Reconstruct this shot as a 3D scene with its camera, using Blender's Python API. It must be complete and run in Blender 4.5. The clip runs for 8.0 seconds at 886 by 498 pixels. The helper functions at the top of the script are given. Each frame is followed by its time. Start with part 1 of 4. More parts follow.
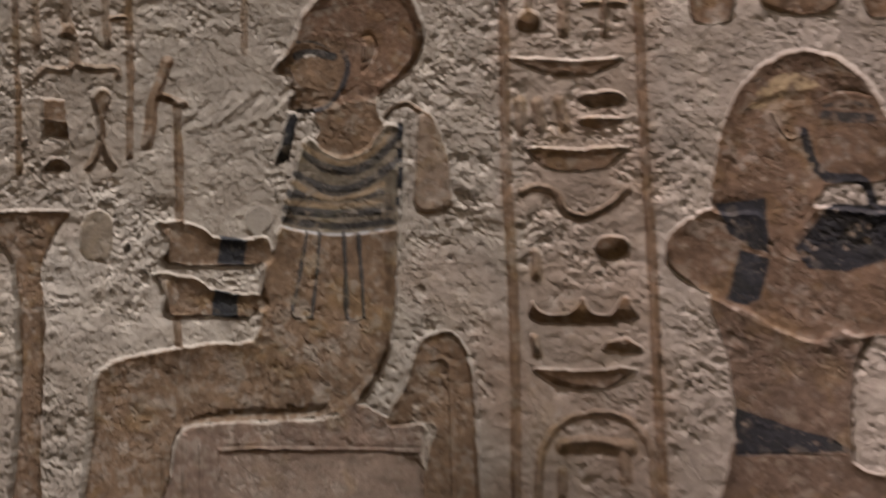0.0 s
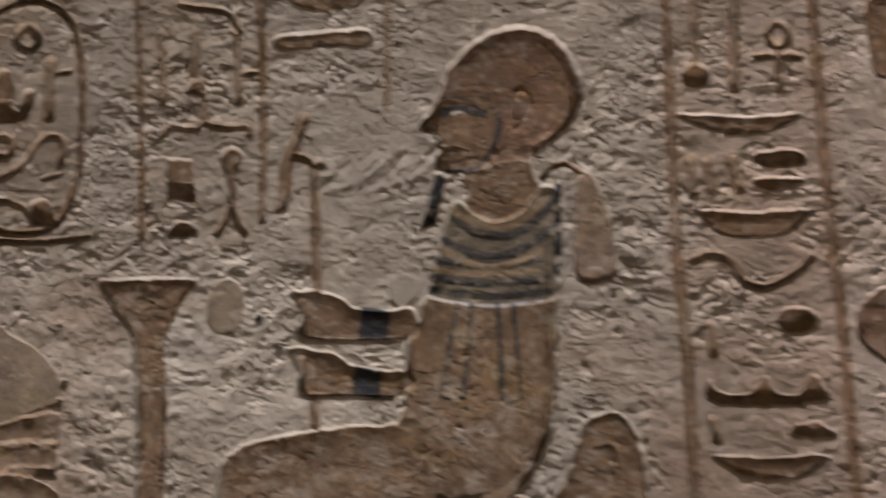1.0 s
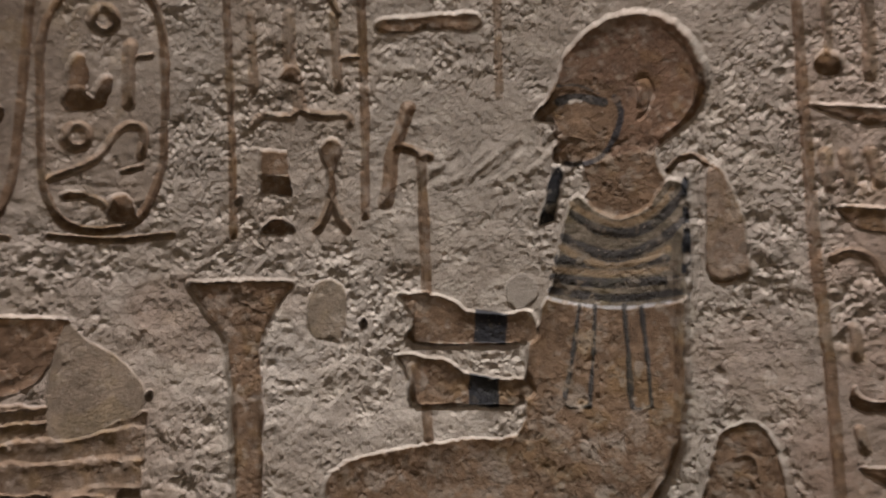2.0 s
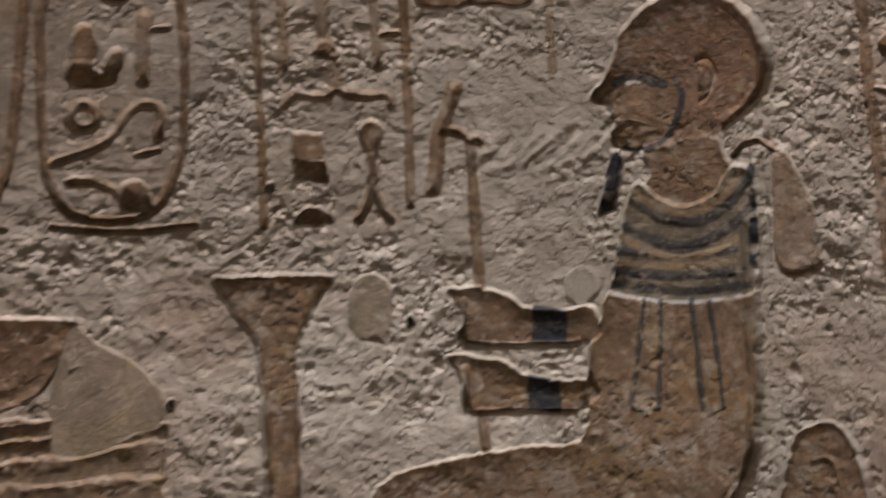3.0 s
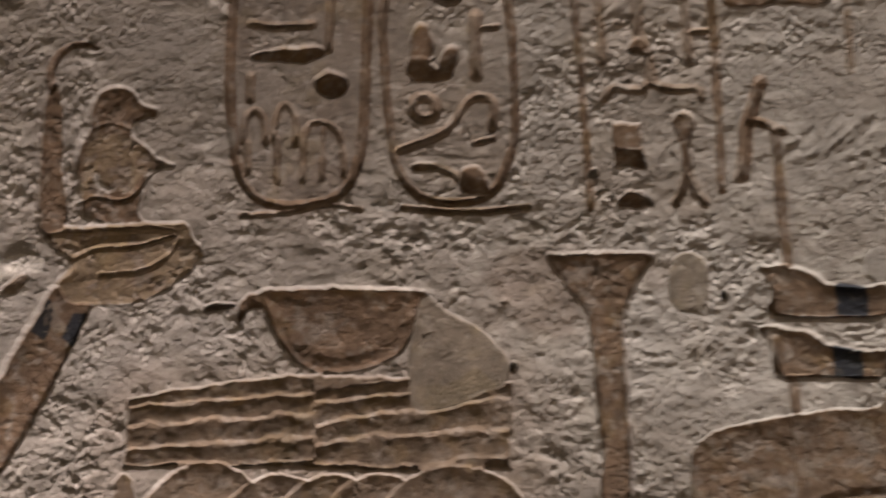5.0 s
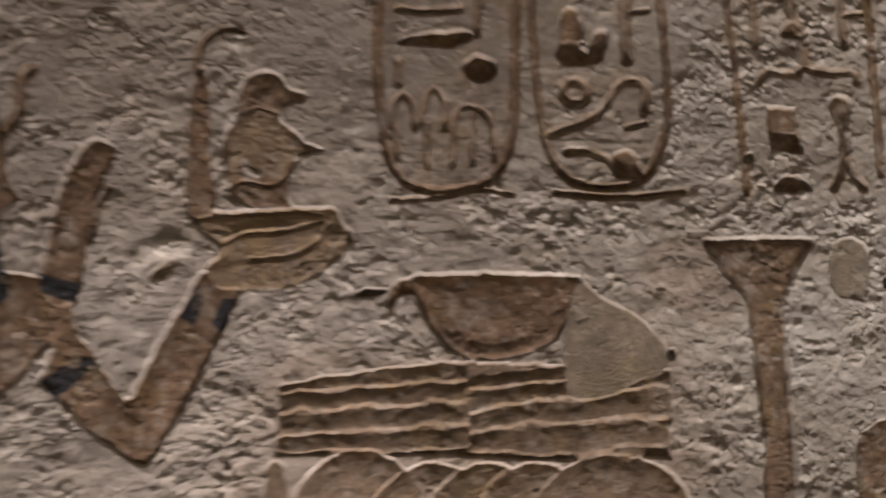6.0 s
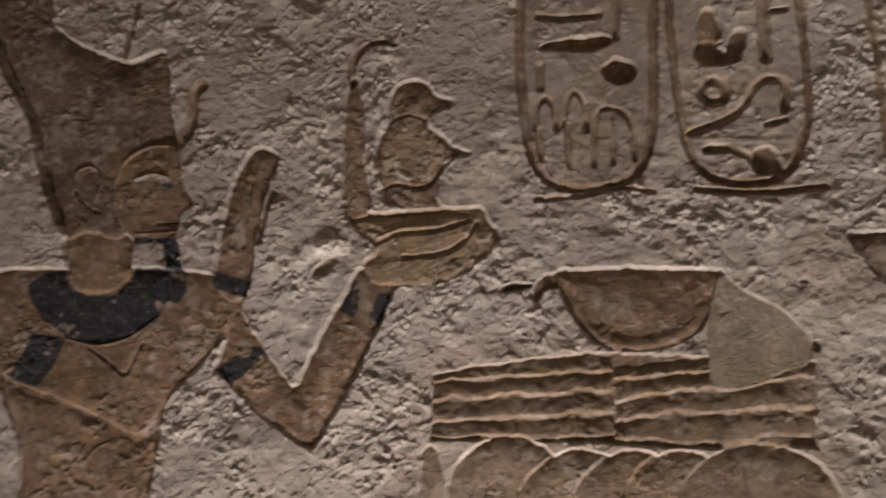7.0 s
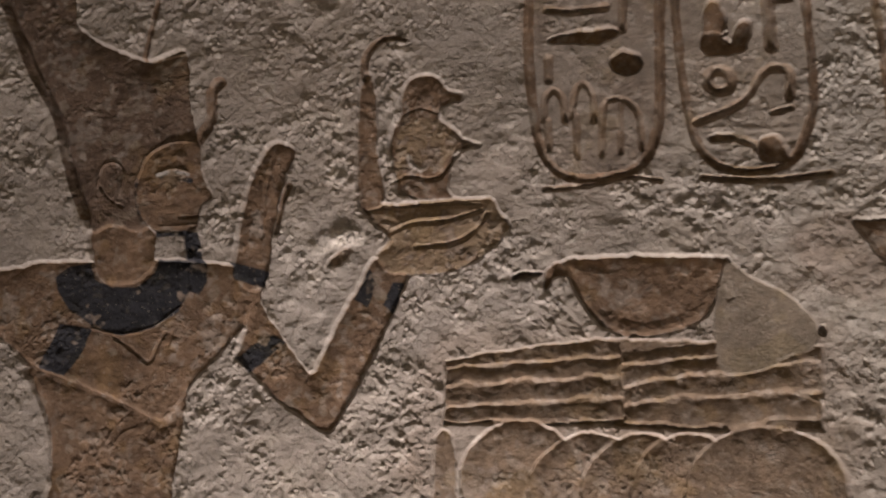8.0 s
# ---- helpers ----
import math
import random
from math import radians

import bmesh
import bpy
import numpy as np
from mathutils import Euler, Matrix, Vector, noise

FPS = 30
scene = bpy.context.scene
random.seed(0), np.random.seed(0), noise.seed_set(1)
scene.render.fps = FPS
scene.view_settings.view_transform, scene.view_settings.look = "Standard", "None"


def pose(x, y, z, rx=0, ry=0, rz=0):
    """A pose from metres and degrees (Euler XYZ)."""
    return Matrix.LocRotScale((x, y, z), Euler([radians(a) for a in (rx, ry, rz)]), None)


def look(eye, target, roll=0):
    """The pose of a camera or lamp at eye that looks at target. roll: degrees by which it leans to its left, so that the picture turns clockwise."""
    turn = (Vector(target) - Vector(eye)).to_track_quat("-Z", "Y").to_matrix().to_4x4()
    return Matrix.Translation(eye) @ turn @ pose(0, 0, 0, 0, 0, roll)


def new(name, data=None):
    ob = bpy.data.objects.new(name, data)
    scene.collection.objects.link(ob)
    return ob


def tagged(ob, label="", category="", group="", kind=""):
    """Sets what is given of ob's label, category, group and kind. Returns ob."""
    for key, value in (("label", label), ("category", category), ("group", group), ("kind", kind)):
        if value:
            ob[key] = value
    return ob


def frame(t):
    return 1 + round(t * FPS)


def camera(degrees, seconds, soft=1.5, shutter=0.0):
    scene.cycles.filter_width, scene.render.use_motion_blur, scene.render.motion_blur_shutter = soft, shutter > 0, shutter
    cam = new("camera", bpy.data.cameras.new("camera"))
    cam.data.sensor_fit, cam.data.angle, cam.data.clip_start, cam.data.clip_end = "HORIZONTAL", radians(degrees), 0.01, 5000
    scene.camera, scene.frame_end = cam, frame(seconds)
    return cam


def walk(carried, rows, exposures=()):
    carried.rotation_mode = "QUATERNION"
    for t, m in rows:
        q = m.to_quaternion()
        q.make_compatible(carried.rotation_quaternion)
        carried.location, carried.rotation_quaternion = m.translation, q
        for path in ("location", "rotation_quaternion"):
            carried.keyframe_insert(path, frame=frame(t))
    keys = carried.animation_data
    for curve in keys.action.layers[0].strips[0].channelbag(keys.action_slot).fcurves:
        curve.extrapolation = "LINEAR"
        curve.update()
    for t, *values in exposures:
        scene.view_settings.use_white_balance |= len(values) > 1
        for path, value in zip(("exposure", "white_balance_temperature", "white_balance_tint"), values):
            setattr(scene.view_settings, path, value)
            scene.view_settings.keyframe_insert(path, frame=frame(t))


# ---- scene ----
cam = camera(57.0, 8.0, soft=1.7, shutter=0.9)
PATH = [
    (0, (-0.014, 0.122, 1.624), (-0.137, 2.115, 1.733), -1.5),
    (0.5, (-0.103, 0.195, 1.648), (-0.251, 2.182, 1.827), -1.3),
    (1, (-0.265, 0.221, 1.669), (-0.4, 2.203, 1.905), -1.5),
    (1.5, (-0.404, 0.24, 1.645), (-0.542, 2.215, 1.932), -1.6),
    (1.7, (-0.442, 0.257, 1.662), (-0.561, 2.236, 1.925), -1.6),
    (2.8, (-0.602, 0.415, 1.668), (-0.549, 2.394, 1.948), -2.6),
    (3, (-0.644, 0.407, 1.653), (-0.569, 2.384, 1.946), -2.6),
    (3.5, (-0.744, 0.345, 1.639), (-0.648, 2.323, 1.918), -2.4),
    (4, (-0.846, 0.249, 1.629), (-0.763, 2.229, 1.898), -2.0),
    (4.5, (-0.948, 0.242, 1.647), (-0.904, 2.226, 1.896), -1.9),
    (4.7, (-1.0, 0.255, 1.678), (-0.981, 2.244, 1.884), -1.8),
    (5.8, (-1.198, 0.343, 1.634), (-1.278, 2.325, 1.888), -1.6),
    (6, (-1.266, 0.304, 1.636), (-1.311, 2.288, 1.885), -1.5),
    (6.5, (-1.318, 0.249, 1.638), (-1.476, 2.226, 1.893), -1.4),
    (7, (-1.349, 0.233, 1.623), (-1.609, 2.2, 1.88), -1.3),
    (7.5, (-1.357, 0.22, 1.612), (-1.672, 2.178, 1.871), -1.6),
    (8, (-1.329, 0.204, 1.61), (-1.642, 2.164, 1.856), -1.6),
]
walk(cam, [(t, look(eye, target, roll)) for t, eye, target, roll in PATH])

# ---- light ----
scene.view_settings.exposure = 0.10
WALL = 1.5
world = bpy.data.worlds.new("world")
world.use_nodes = True
world.node_tree.nodes["Background"].inputs["Color"].default_value = (1.0, 0.9, 0.78, 1)
world.node_tree.nodes["Background"].inputs["Strength"].default_value = 0.005
scene.world = world
NEUTRAL, WARM, ROSY = (0.955, 0.897, 0.895), (1.0, 0.868, 0.862), (1.0, 0.825, 0.825)


def floor_lamp_light(name, x, y, wall_y, watts, colour, spread=66):
    """A small unseen lamp on the floor, for the carved band of the wall or as fill."""
    data = bpy.data.lights.new(name, "AREA")
    data.shape, data.size, data.size_y, data.energy, data.color = "RECTANGLE", 0.6, 0.08, watts, colour
    data.spread = radians(spread)
    ob = new(name, data)
    ob.matrix_world = look((x, y, 0.12), (x, wall_y, 3.2))
    return ob


for lamp_x, watts, lean, spread, hue in ((-2.38, 2.4, 1.2, 63, WARM), (-1.45, 7.4, 1.09, 73, WARM), (-0.40, 11.2, -0.04, 63, NEUTRAL), (0.63, 11.4, 0.11, 60, ROSY), (2.64, 7.9, 0.33, 62, ROSY)):
    floor_lamp_light("unseen_uplight", lamp_x, WALL - 0.50, WALL - 0.50 + lean, watts, hue, spread)
# added fill: two lamps at the opposite wall that only soften the shadows
for lamp_x in (-2.6, 0.6):
    floor_lamp_light("unseen_uplight", lamp_x, -1.9, -2.6, 25.0, NEUTRAL)


# ---- materials ----
def noise_node(nt, scale, detail=6.0, rough=0.6):
    n = nt.nodes.new("ShaderNodeTexNoise")
    n.inputs["Scale"].default_value, n.inputs["Detail"].default_value, n.inputs["Roughness"].default_value = scale, detail, rough
    return n


def ramp_node(nt, stops):
    r = nt.nodes.new("ShaderNodeValToRGB")
    for k, (at, c) in enumerate(stops):
        e = r.color_ramp.elements[k] if k < 2 else r.color_ramp.elements.new(at)
        e.position, e.color = at, (c, c, c, 1) if isinstance(c, float) else (*c, 1)
    return r


def stone_material(name, colour=None, grain=420.0, relief=1.0, speck=0.5):
    """Dusty limestone; the pigment attribute gives the ground colour of the carved wall."""
    m = bpy.data.materials.new(name)
    m.use_nodes = True
    nt = m.node_tree
    bsdf = nt.nodes["Principled BSDF"]
    coord = nt.nodes.new("ShaderNodeTexCoord")
    geo = nt.nodes.new("ShaderNodeNewGeometry")
    pos = geo.outputs["Position"]
    if colour is None:
        base = nt.nodes.new("ShaderNodeAttribute")
        base.attribute_name = "pigment"
        source = base.outputs["Color"]
    else:
        base = nt.nodes.new("ShaderNodeRGB")
        base.outputs[0].default_value = (*colour, 1)
        source = base.outputs[0]
    for scale, low, high in ((9.0, 0.88, 1.10), (70.0, 0.90, 1.10), (grain, 0.84, 1.16)):
        n = noise_node(nt, scale)
        nt.links.new(pos, n.inputs["Vector"])
        r = ramp_node(nt, ((0.3, low), (0.7, high)))
        nt.links.new(n.outputs["Fac"], r.inputs["Fac"])
        mul = nt.nodes.new("ShaderNodeMix")
        mul.data_type, mul.blend_type = "RGBA", "MULTIPLY"
        mul.inputs["Factor"].default_value = 1.0
        nt.links.new(source, mul.inputs["A"])
        nt.links.new(r.outputs["Color"], mul.inputs["B"])
        source = mul.outputs["Result"]
    # pale dust caught in specks
    n = noise_node(nt, 160.0, 3.0)
    nt.links.new(pos, n.inputs["Vector"])
    r = ramp_node(nt, ((0.62, 0.0), (0.76, speck)))
    nt.links.new(n.outputs["Fac"], r.inputs["Fac"])
    mix = nt.nodes.new("ShaderNodeMix")
    mix.data_type = "RGBA"
    nt.links.new(r.outputs["Color"], mix.inputs["Factor"])
    nt.links.new(source, mix.inputs["A"])
    mix.inputs["B"].default_value = (0.40, 0.34, 0.27, 1)
    nt.links.new(mix.outputs["Result"], bsdf.inputs["Base Color"])
    bsdf.inputs["Roughness"].default_value = 0.88
    bsdf.inputs["Specular IOR Level"].default_value = 0.25
    normal_in = None
    for scale, strength, far in ((grain * 0.55, relief, 0.0024), (grain * 1.4, relief, 0.0016)):
        fine = noise_node(nt, scale, 5.0, 0.65)
        nt.links.new(pos, fine.inputs["Vector"])
        bump = nt.nodes.new("ShaderNodeBump")
        bump.inputs["Strength"].default_value, bump.inputs["Distance"].default_value = strength, far
        nt.links.new(fine.outputs["Fac"], bump.inputs["Height"])
        if normal_in:
            nt.links.new(normal_in, bump.inputs["Normal"])
        normal_in = bump.outputs["Normal"]
    nt.links.new(normal_in, bsdf.inputs["Normal"])
    return m


CARVED = stone_material("painted_limestone")
MORTAR = stone_material("grey_mortar", grain=420.0, relief=0.75, speck=0.15)
PLAIN = stone_material("plain_limestone", (0.42, 0.37, 0.30), grain=60.0)
PAVING = stone_material("paving_stone", (0.26, 0.22, 0.18), grain=50.0)

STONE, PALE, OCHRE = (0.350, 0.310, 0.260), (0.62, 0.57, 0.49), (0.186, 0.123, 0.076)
BROWN, CAPRED, SLATE = (0.135, 0.094, 0.065), (0.166, 0.104, 0.067), (0.155, 0.130, 0.094)
BLACK, SAND, PINK, GREY = (0.028, 0.029, 0.033), (0.27, 0.20, 0.125), (0.222, 0.155, 0.116), (0.220, 0.180, 0.133)
LOAF = (0.205, 0.150, 0.100)
SHADED_BROWN, COAL = (0.235, 0.172, 0.118), (0.060, 0.056, 0.052)

# ---- the place: plain room round the carved wall ----
X0, X1, Z0, Z1, STEP = -2.43, 0.71, 1.235, 2.325, 0.0015
ROOM = (-5.0, 3.4, -2.6, 3.7)


def box_mesh(name, lo, hi, material, kind="structure", label="", category=""):
    bm = bmesh.new()
    bmesh.ops.create_cube(bm, size=1.0)
    for v in bm.verts:
        v.co = Vector([lo[k] if v.co[k] < 0 else hi[k] for k in range(3)])
    me = bpy.data.meshes.new(name)
    bm.to_mesh(me)
    bm.free()
    me.materials.append(material)
    return tagged(new(name, me), label, category, kind=kind)


wx0, wx1, wy0, wz1 = ROOM
box_mesh("floor", (wx0, wy0, -0.2), (wx1, WALL + 0.5, 0.0), PAVING, label="worn grey limestone paving of the hall", category="floor")
box_mesh("ceiling", (wx0, wy0, wz1), (wx1, WALL + 0.5, wz1 + 0.3), PLAIN, label="plain limestone ceiling slab of the hall", category="ceiling")
box_mesh("wall_south", (wx0, wy0 - 0.4, -0.2), (wx1, wy0, wz1 + 0.3), PLAIN, label="plain limestone wall facing the carvings", category="wall")
box_mesh("wall_west", (wx0 - 0.4, wy0 - 0.4, -0.2), (wx0, WALL + 0.5, wz1 + 0.3), PLAIN, label="plain limestone end wall", category="wall")
box_mesh("wall_east", (wx1, wy0 - 0.4, -0.2), (wx1 + 0.4, WALL + 0.5, wz1 + 0.3), PLAIN, label="plain limestone end wall", category="wall")

# ---- carving: one height field, later split into the carved things ----
NX, NZ = int((X1 - X0) / STEP) + 1, int((Z1 - Z0) / STEP) + 1
gx = (X0 + STEP * np.arange(NX)).astype(np.float32) * 1000
gz = (Z0 + STEP * np.arange(NZ)).astype(np.float32) * 1000
rng = np.random.default_rng(7)


def field(wave, stretch=1.0):
    """Smooth random field over the wall, wave in millimetres, about -1 to 1."""
    nx, nz = int((gx[-1] - gx[0]) / (wave * stretch)) + 4, int((gz[-1] - gz[0]) / wave) + 4
    lat = rng.standard_normal((nx, nz)).astype(np.float32)
    u, v = (gx - gx[0]) / (wave * stretch) + 1, (gz - gz[0]) / wave + 1
    iu, iv = u.astype(int), v.astype(int)

    def weights(f):
        return np.stack([(1 - f) ** 3 / 6, (3 * f**3 - 6 * f**2 + 4) / 6, (-3 * f**3 + 3 * f**2 + 3 * f + 1) / 6, f**3 / 6])

    wu, wv = weights(u - iu), weights(v - iv)
    rows = sum(wu[k][:, None] * lat[np.clip(iu + k - 1, 0, nx - 1)] for k in range(4))
    return 1.6 * sum(wv[k][None] * rows[:, np.clip(iv + k - 1, 0, nz - 1)] for k in range(4))


def step01(a):
    a = np.clip(a, 0, 1)
    return a * a * (3 - 2 * a)


height = np.zeros((NX, NZ), np.float32)
rough = np.ones((NX, NZ), np.float32)
owner = np.zeros((NX, NZ), np.int32)
blot, mid, small = field(220), field(60), field(22)
WOBBLE = 1.1 * field(18) + 0.8 * field(8) + 0.55 * field(4.5)
WEAR = 0.5 * field(26) + 0.45 * field(9) + 0.4 * field(5)
tone = step01(0.5 + 0.5 * blot + 0.3 * mid)[..., None]
pigment = np.array(STONE, np.float32) * (1 - 0.35 * tone) + np.array((0.335, 0.275, 0.213), np.float32) * 0.35 * tone
pale = step01((0.4 * mid + 0.5 * small + 0.3 * blot - 0.25) * 1.5)[..., None] * 0.35
pigment = (pigment * (1 - pale) + np.array(PALE, np.float32) * pale).astype(np.float32)

keys = {}
SINGLE = {"border_line", "stroke_sign", "basket_sign", "loaf_sign", "flat_loaf", "reed_sign", "sun_sign", "name_sign"}
SIGNS = {"inscription_column", "hieroglyph_column", "cartouche", "cartouche_with_reeds"}
MANY = {"carved_vessel", "mortar_patch"}


def claim(key):
    """The number of the carved piece; signs that stand alone get a number each."""
    if key == "wall":
        return 0
    single = (isinstance(key, tuple) and key[1] in SINGLE) or key in MANY
    tag = (key, len(keys)) if single else (key, -1)
    return keys.setdefault(tag, len(keys) + 1)


def curve(pts, closed, corner=False):
    """Points of a smooth line through pts."""
    p = np.array(pts, np.float32)
    if corner:
        return np.vstack([p, p[:1]]) if closed else p
    n, out = len(p), []
    for i in range(n if closed else n - 1):
        a, b, c, d = (p[(i + k) % n] if closed else p[min(max(i + k, 0), n - 1)] for k in (-1, 0, 1, 2))
        for f in (0.0, 0.25, 0.5, 0.75):
            out.append(b + 0.5 * f * (c - a + f * (2 * a - 5 * b + 4 * c - d + f * (3 * (b - c) + d - a))))
    out.append(p[0] if closed else p[-1])
    return np.array(out, np.float32)


def window(line, pad):
    (ax, az), (bx, bz) = line.min(0) - pad, line.max(0) + pad
    i, j = np.searchsorted(gx, (ax, bx))
    k, l = np.searchsorted(gz, (az, bz))
    return slice(i, j), slice(k, l)


def away(line, win, closed):
    """Distance to the line in millimetres; inside a closed one positive, outside negative."""
    x, z = gx[win[0]][:, None], gz[win[1]][None]
    best = np.full((x.shape[0], z.shape[1]), 1e9, np.float32)
    inside = np.zeros(best.shape, bool)
    for (ax, az), (bx, bz) in zip(line[:-1], line[1:]):
        dx, dz = bx - ax, bz - az
        f = np.clip(((x - ax) * dx + (z - az) * dz) / (dx * dx + dz * dz + 1e-9), 0, 1)
        best = np.minimum(best, (x - ax - f * dx) ** 2 + (z - az - f * dz) ** 2)
        if closed and az != bz:
            inside ^= ((az > z) != (bz > z)) & (x < ax + (z - az) * dx / dz)
    best = np.sqrt(best)
    return np.where(inside, best, -best) if closed else best


def blurred(a, cells, rounds=3):
    """A soft copy of a field."""
    for axis in (0, 1) * rounds:
        pad = [(cells + 1, cells) if k == axis else (0, 0) for k in (0, 1)]
        total = np.cumsum(np.pad(a, pad, mode="edge"), axis=axis, dtype=np.float64)
        n, w = a.shape[axis], 2 * cells + 1
        a = ((np.take(total, range(w, w + n), axis) - np.take(total, range(n), axis)) / w).astype(np.float32)
    return a


def tinted(win, a, tint):
    pigment[win] += (np.array(tint, np.float32) - pigment[win]) * a[..., None]


def sunk(key, pts, deep=12, swell=6, soft=20, tint=OCHRE, corner=0):
    """A sunk field with a swelling floor, deepest along its edge."""
    line = curve(pts, True, corner)
    win = window(line, 16)
    d = away(line, win, True) + WOBBLE[win]
    a = step01(d / (6.0 if swell >= 4 else 5.0) + 0.45)
    if swell >= 4:
        again = blurred((owner[win] == claim(key)).astype(np.float32), 5, 2)
        deep = deep * (1 - 0.45 * again)
        below = blurred(np.clip(np.gradient(d, STEP * 1000, axis=1), 0, 1), 9, 2)
        din = np.maximum(d, 0)
        bulge = np.exp(-((din / (0.9 * soft)) ** 2))
        upper = -0.1 * deep - 0.95 * deep * np.exp(-din / (1.1 * soft))
        lower = 2.0 * bulge - 0.1 * deep * (1 - bulge) - 4.4 * np.exp(-din / 6.0)
        floor_z = upper + (lower - upper) * below
    else:
        floor_z = swell - deep - swell * np.exp(-np.maximum(d, 0) / soft)
    height[win] += (floor_z - height[win]) * a
    rough[win] += ((0.62 if swell >= 4 else 0.5) - rough[win]) * a
    worn = 1 - 0.45 * step01(WEAR[win] * 1.1 - 0.2)
    if swell >= 4:
        # pale rim paints in the lit edge of the recess, broken by WEAR
        tinted(win, (0.02 + 0.28 * step01(0.2 + WEAR[win])) * np.exp(-(((d + 1.0) / 3.5) ** 2)) * np.where(owner[win] == 0, 1.0, 0.1), PALE)
        tinted(win, step01((d - 1.8) / 4.5 + 0.45) * worn, tint)
    else:
        tinted(win, step01((d - 1.0) / 4.0 + 0.5) * worn, tint)
    owner[win] = np.where(d > 0, claim(key), owner[win])


def cut(key, pts, width, deep=5, tint=None):
    """A chiselled line; with a negative depth a raised one."""
    line = curve(pts, False)
    if deep < 0 and width <= 12:
        width, deep = 0.8 * width, 0.65 * deep
    width = 1.15 * width
    win = window(line, width + 6)
    d = width / 2 - away(line, win, False) + 0.5 * WOBBLE[win]
    a = step01(d / (0.5 * width) + 0.1)
    sign_depth = 0.72 if isinstance(key, tuple) and key[0] in SIGNS else 0.85
    sign = isinstance(key, tuple) and key[0] in SIGNS
    groove = sign_depth * deep * a * (1 + 0.15 * small[win])
    height[win] = np.minimum(height[win], -groove) if sign and deep > 0 else height[win] - groove
    # sign grooves: browner stone with part of the groove's shade painted in
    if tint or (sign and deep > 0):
        tinted(win, step01(d / 3.0 + 0.5) * (0.95 - 0.35 * step01(WEAR[win])), tint or SHADED_BROWN)
    if deep > 0:
        rough[win] += ((0.35 if sign or tint else 0.6) - rough[win]) * a
    if deep > 0 and key != "wall":
        owner[win] = np.where(d > 0, claim(key), owner[win])


def dye(key, pts, tint, width=0, wear=0.3):
    """Old paint, flaked off in places; on the wall gouge a painted highlight."""
    line = curve(pts, not width, not width)
    win = window(line, width + 6)
    d = away(line, win, not width)
    d = (width / 2 - d if width else d) + 0.7 * WOBBLE[win]
    kept = 1 - 0.85 * step01((WEAR[win] + 2.2 * wear - 1.0) * 1.6)
    tinted(win, step01(d / 4.0 + 0.5) * kept, tint)


def part_of(key, pts):
    """Gives a stretch of carved surface to another part of its thing."""
    line = np.array(pts + pts[:1], np.float32)
    win = window(line, 4)
    owner[win] = np.where((away(line, win, True) > 0) & (owner[win] > 0), claim(key), owner[win])


def stain_or_shading(pts, tint, strength=0.5, soft=60.0):
    """A wide soft-edged patch on the stone: real stains, and painted light and shade."""
    line = curve(pts, True)
    win = window(line, soft)
    d = away(line, win, True) + 14 * mid[win] + 6 * small[win]
    tinted(win, strength * step01(d / soft + 0.5) * (0.75 + 0.25 * mid[win].clip(-1, 1)), tint)


def shelf(key, upper, lower, deep=7.5):
    """A flat loaf: sunk along its upper edge, swelling to a proud lower lip."""
    line = np.array(upper + lower[::-1] + upper[:1], np.float32)
    win = window(line, 8)
    d = away(line, win, True) + 0.9 * WOBBLE[win]
    x, z = gx[win[0]], gz[win[1]][None]
    top = np.interp(x, *np.array(upper, np.float32).T)[:, None]
    low = np.interp(x, *np.array(lower, np.float32).T)[:, None]
    f = np.clip((top - z + 1.5 * WOBBLE[win] + 2.0 * small[win]) / np.maximum(top - low, 4), 0, 1)
    floor_z = np.where(f < 0.80, -1.0 - (deep - 1.0) * (1 - f / 0.80) ** 1.5, -1.0 - 0.75 * deep * ((f - 0.80) / 0.20) ** 1.4)
    a = step01(d / 4.0 + 0.6)
    height[win] += (floor_z - height[win]) * a
    rough[win] += (0.45 - rough[win]) * a
    owner[win] = np.where(d > 0, claim(key), owner[win])


def mend(key, pts, tint=GREY):
    """A smooth mortar filling, a little below the wall face."""
    line = curve(pts, True)
    win = window(line, 16)
    d = away(line, win, True) + 0.5 * WOBBLE[win]
    a = step01(d / 4.0 + 0.5)
    height[win] += (-2.5 + 0.8 * blot[win] - height[win]) * a
    rough[win] += (0.34 - rough[win]) * a
    tinted(win, a, STONE if key == "wall" else tint)
    owner[win] = np.where(d > 0, claim(key), owner[win])



# wide stains on the stone, with soft patches that paint in light and shade
stain_or_shading([(17, 2214), (252, 2201), (255, 1681), (259, 1204), (1, 1206), (11, 1688)], (0.30, 0.225, 0.168), strength=0.6, soft=50)
stain_or_shading([(-181, 1665), (10, 1669), (10, 1206), (-50, 1206), (-51, 1509), (-125, 1587)], (0.31, 0.225, 0.17), strength=0.55, soft=60)
stain_or_shading([(-576, 1386), (-131, 1379), (-135, 1189), (-578, 1191)], (0.32, 0.25, 0.195), strength=0.4, soft=60)
stain_or_shading([(-845, 2353), (-642, 2339), (-647, 1871), (-839, 1860)], (0.31, 0.245, 0.185), strength=0.5, soft=45)
stain_or_shading([(-1371, 2308), (-1165, 2284), (-1187, 1936), (-1299, 1878), (-1377, 1941)], (0.215, 0.168, 0.127), strength=0.85, soft=40)
stain_or_shading([(-1154, 2302), (-951, 2289), (-949, 1977), (-1036, 1877), (-1134, 1956)], (0.25, 0.20, 0.152), strength=0.65, soft=40)
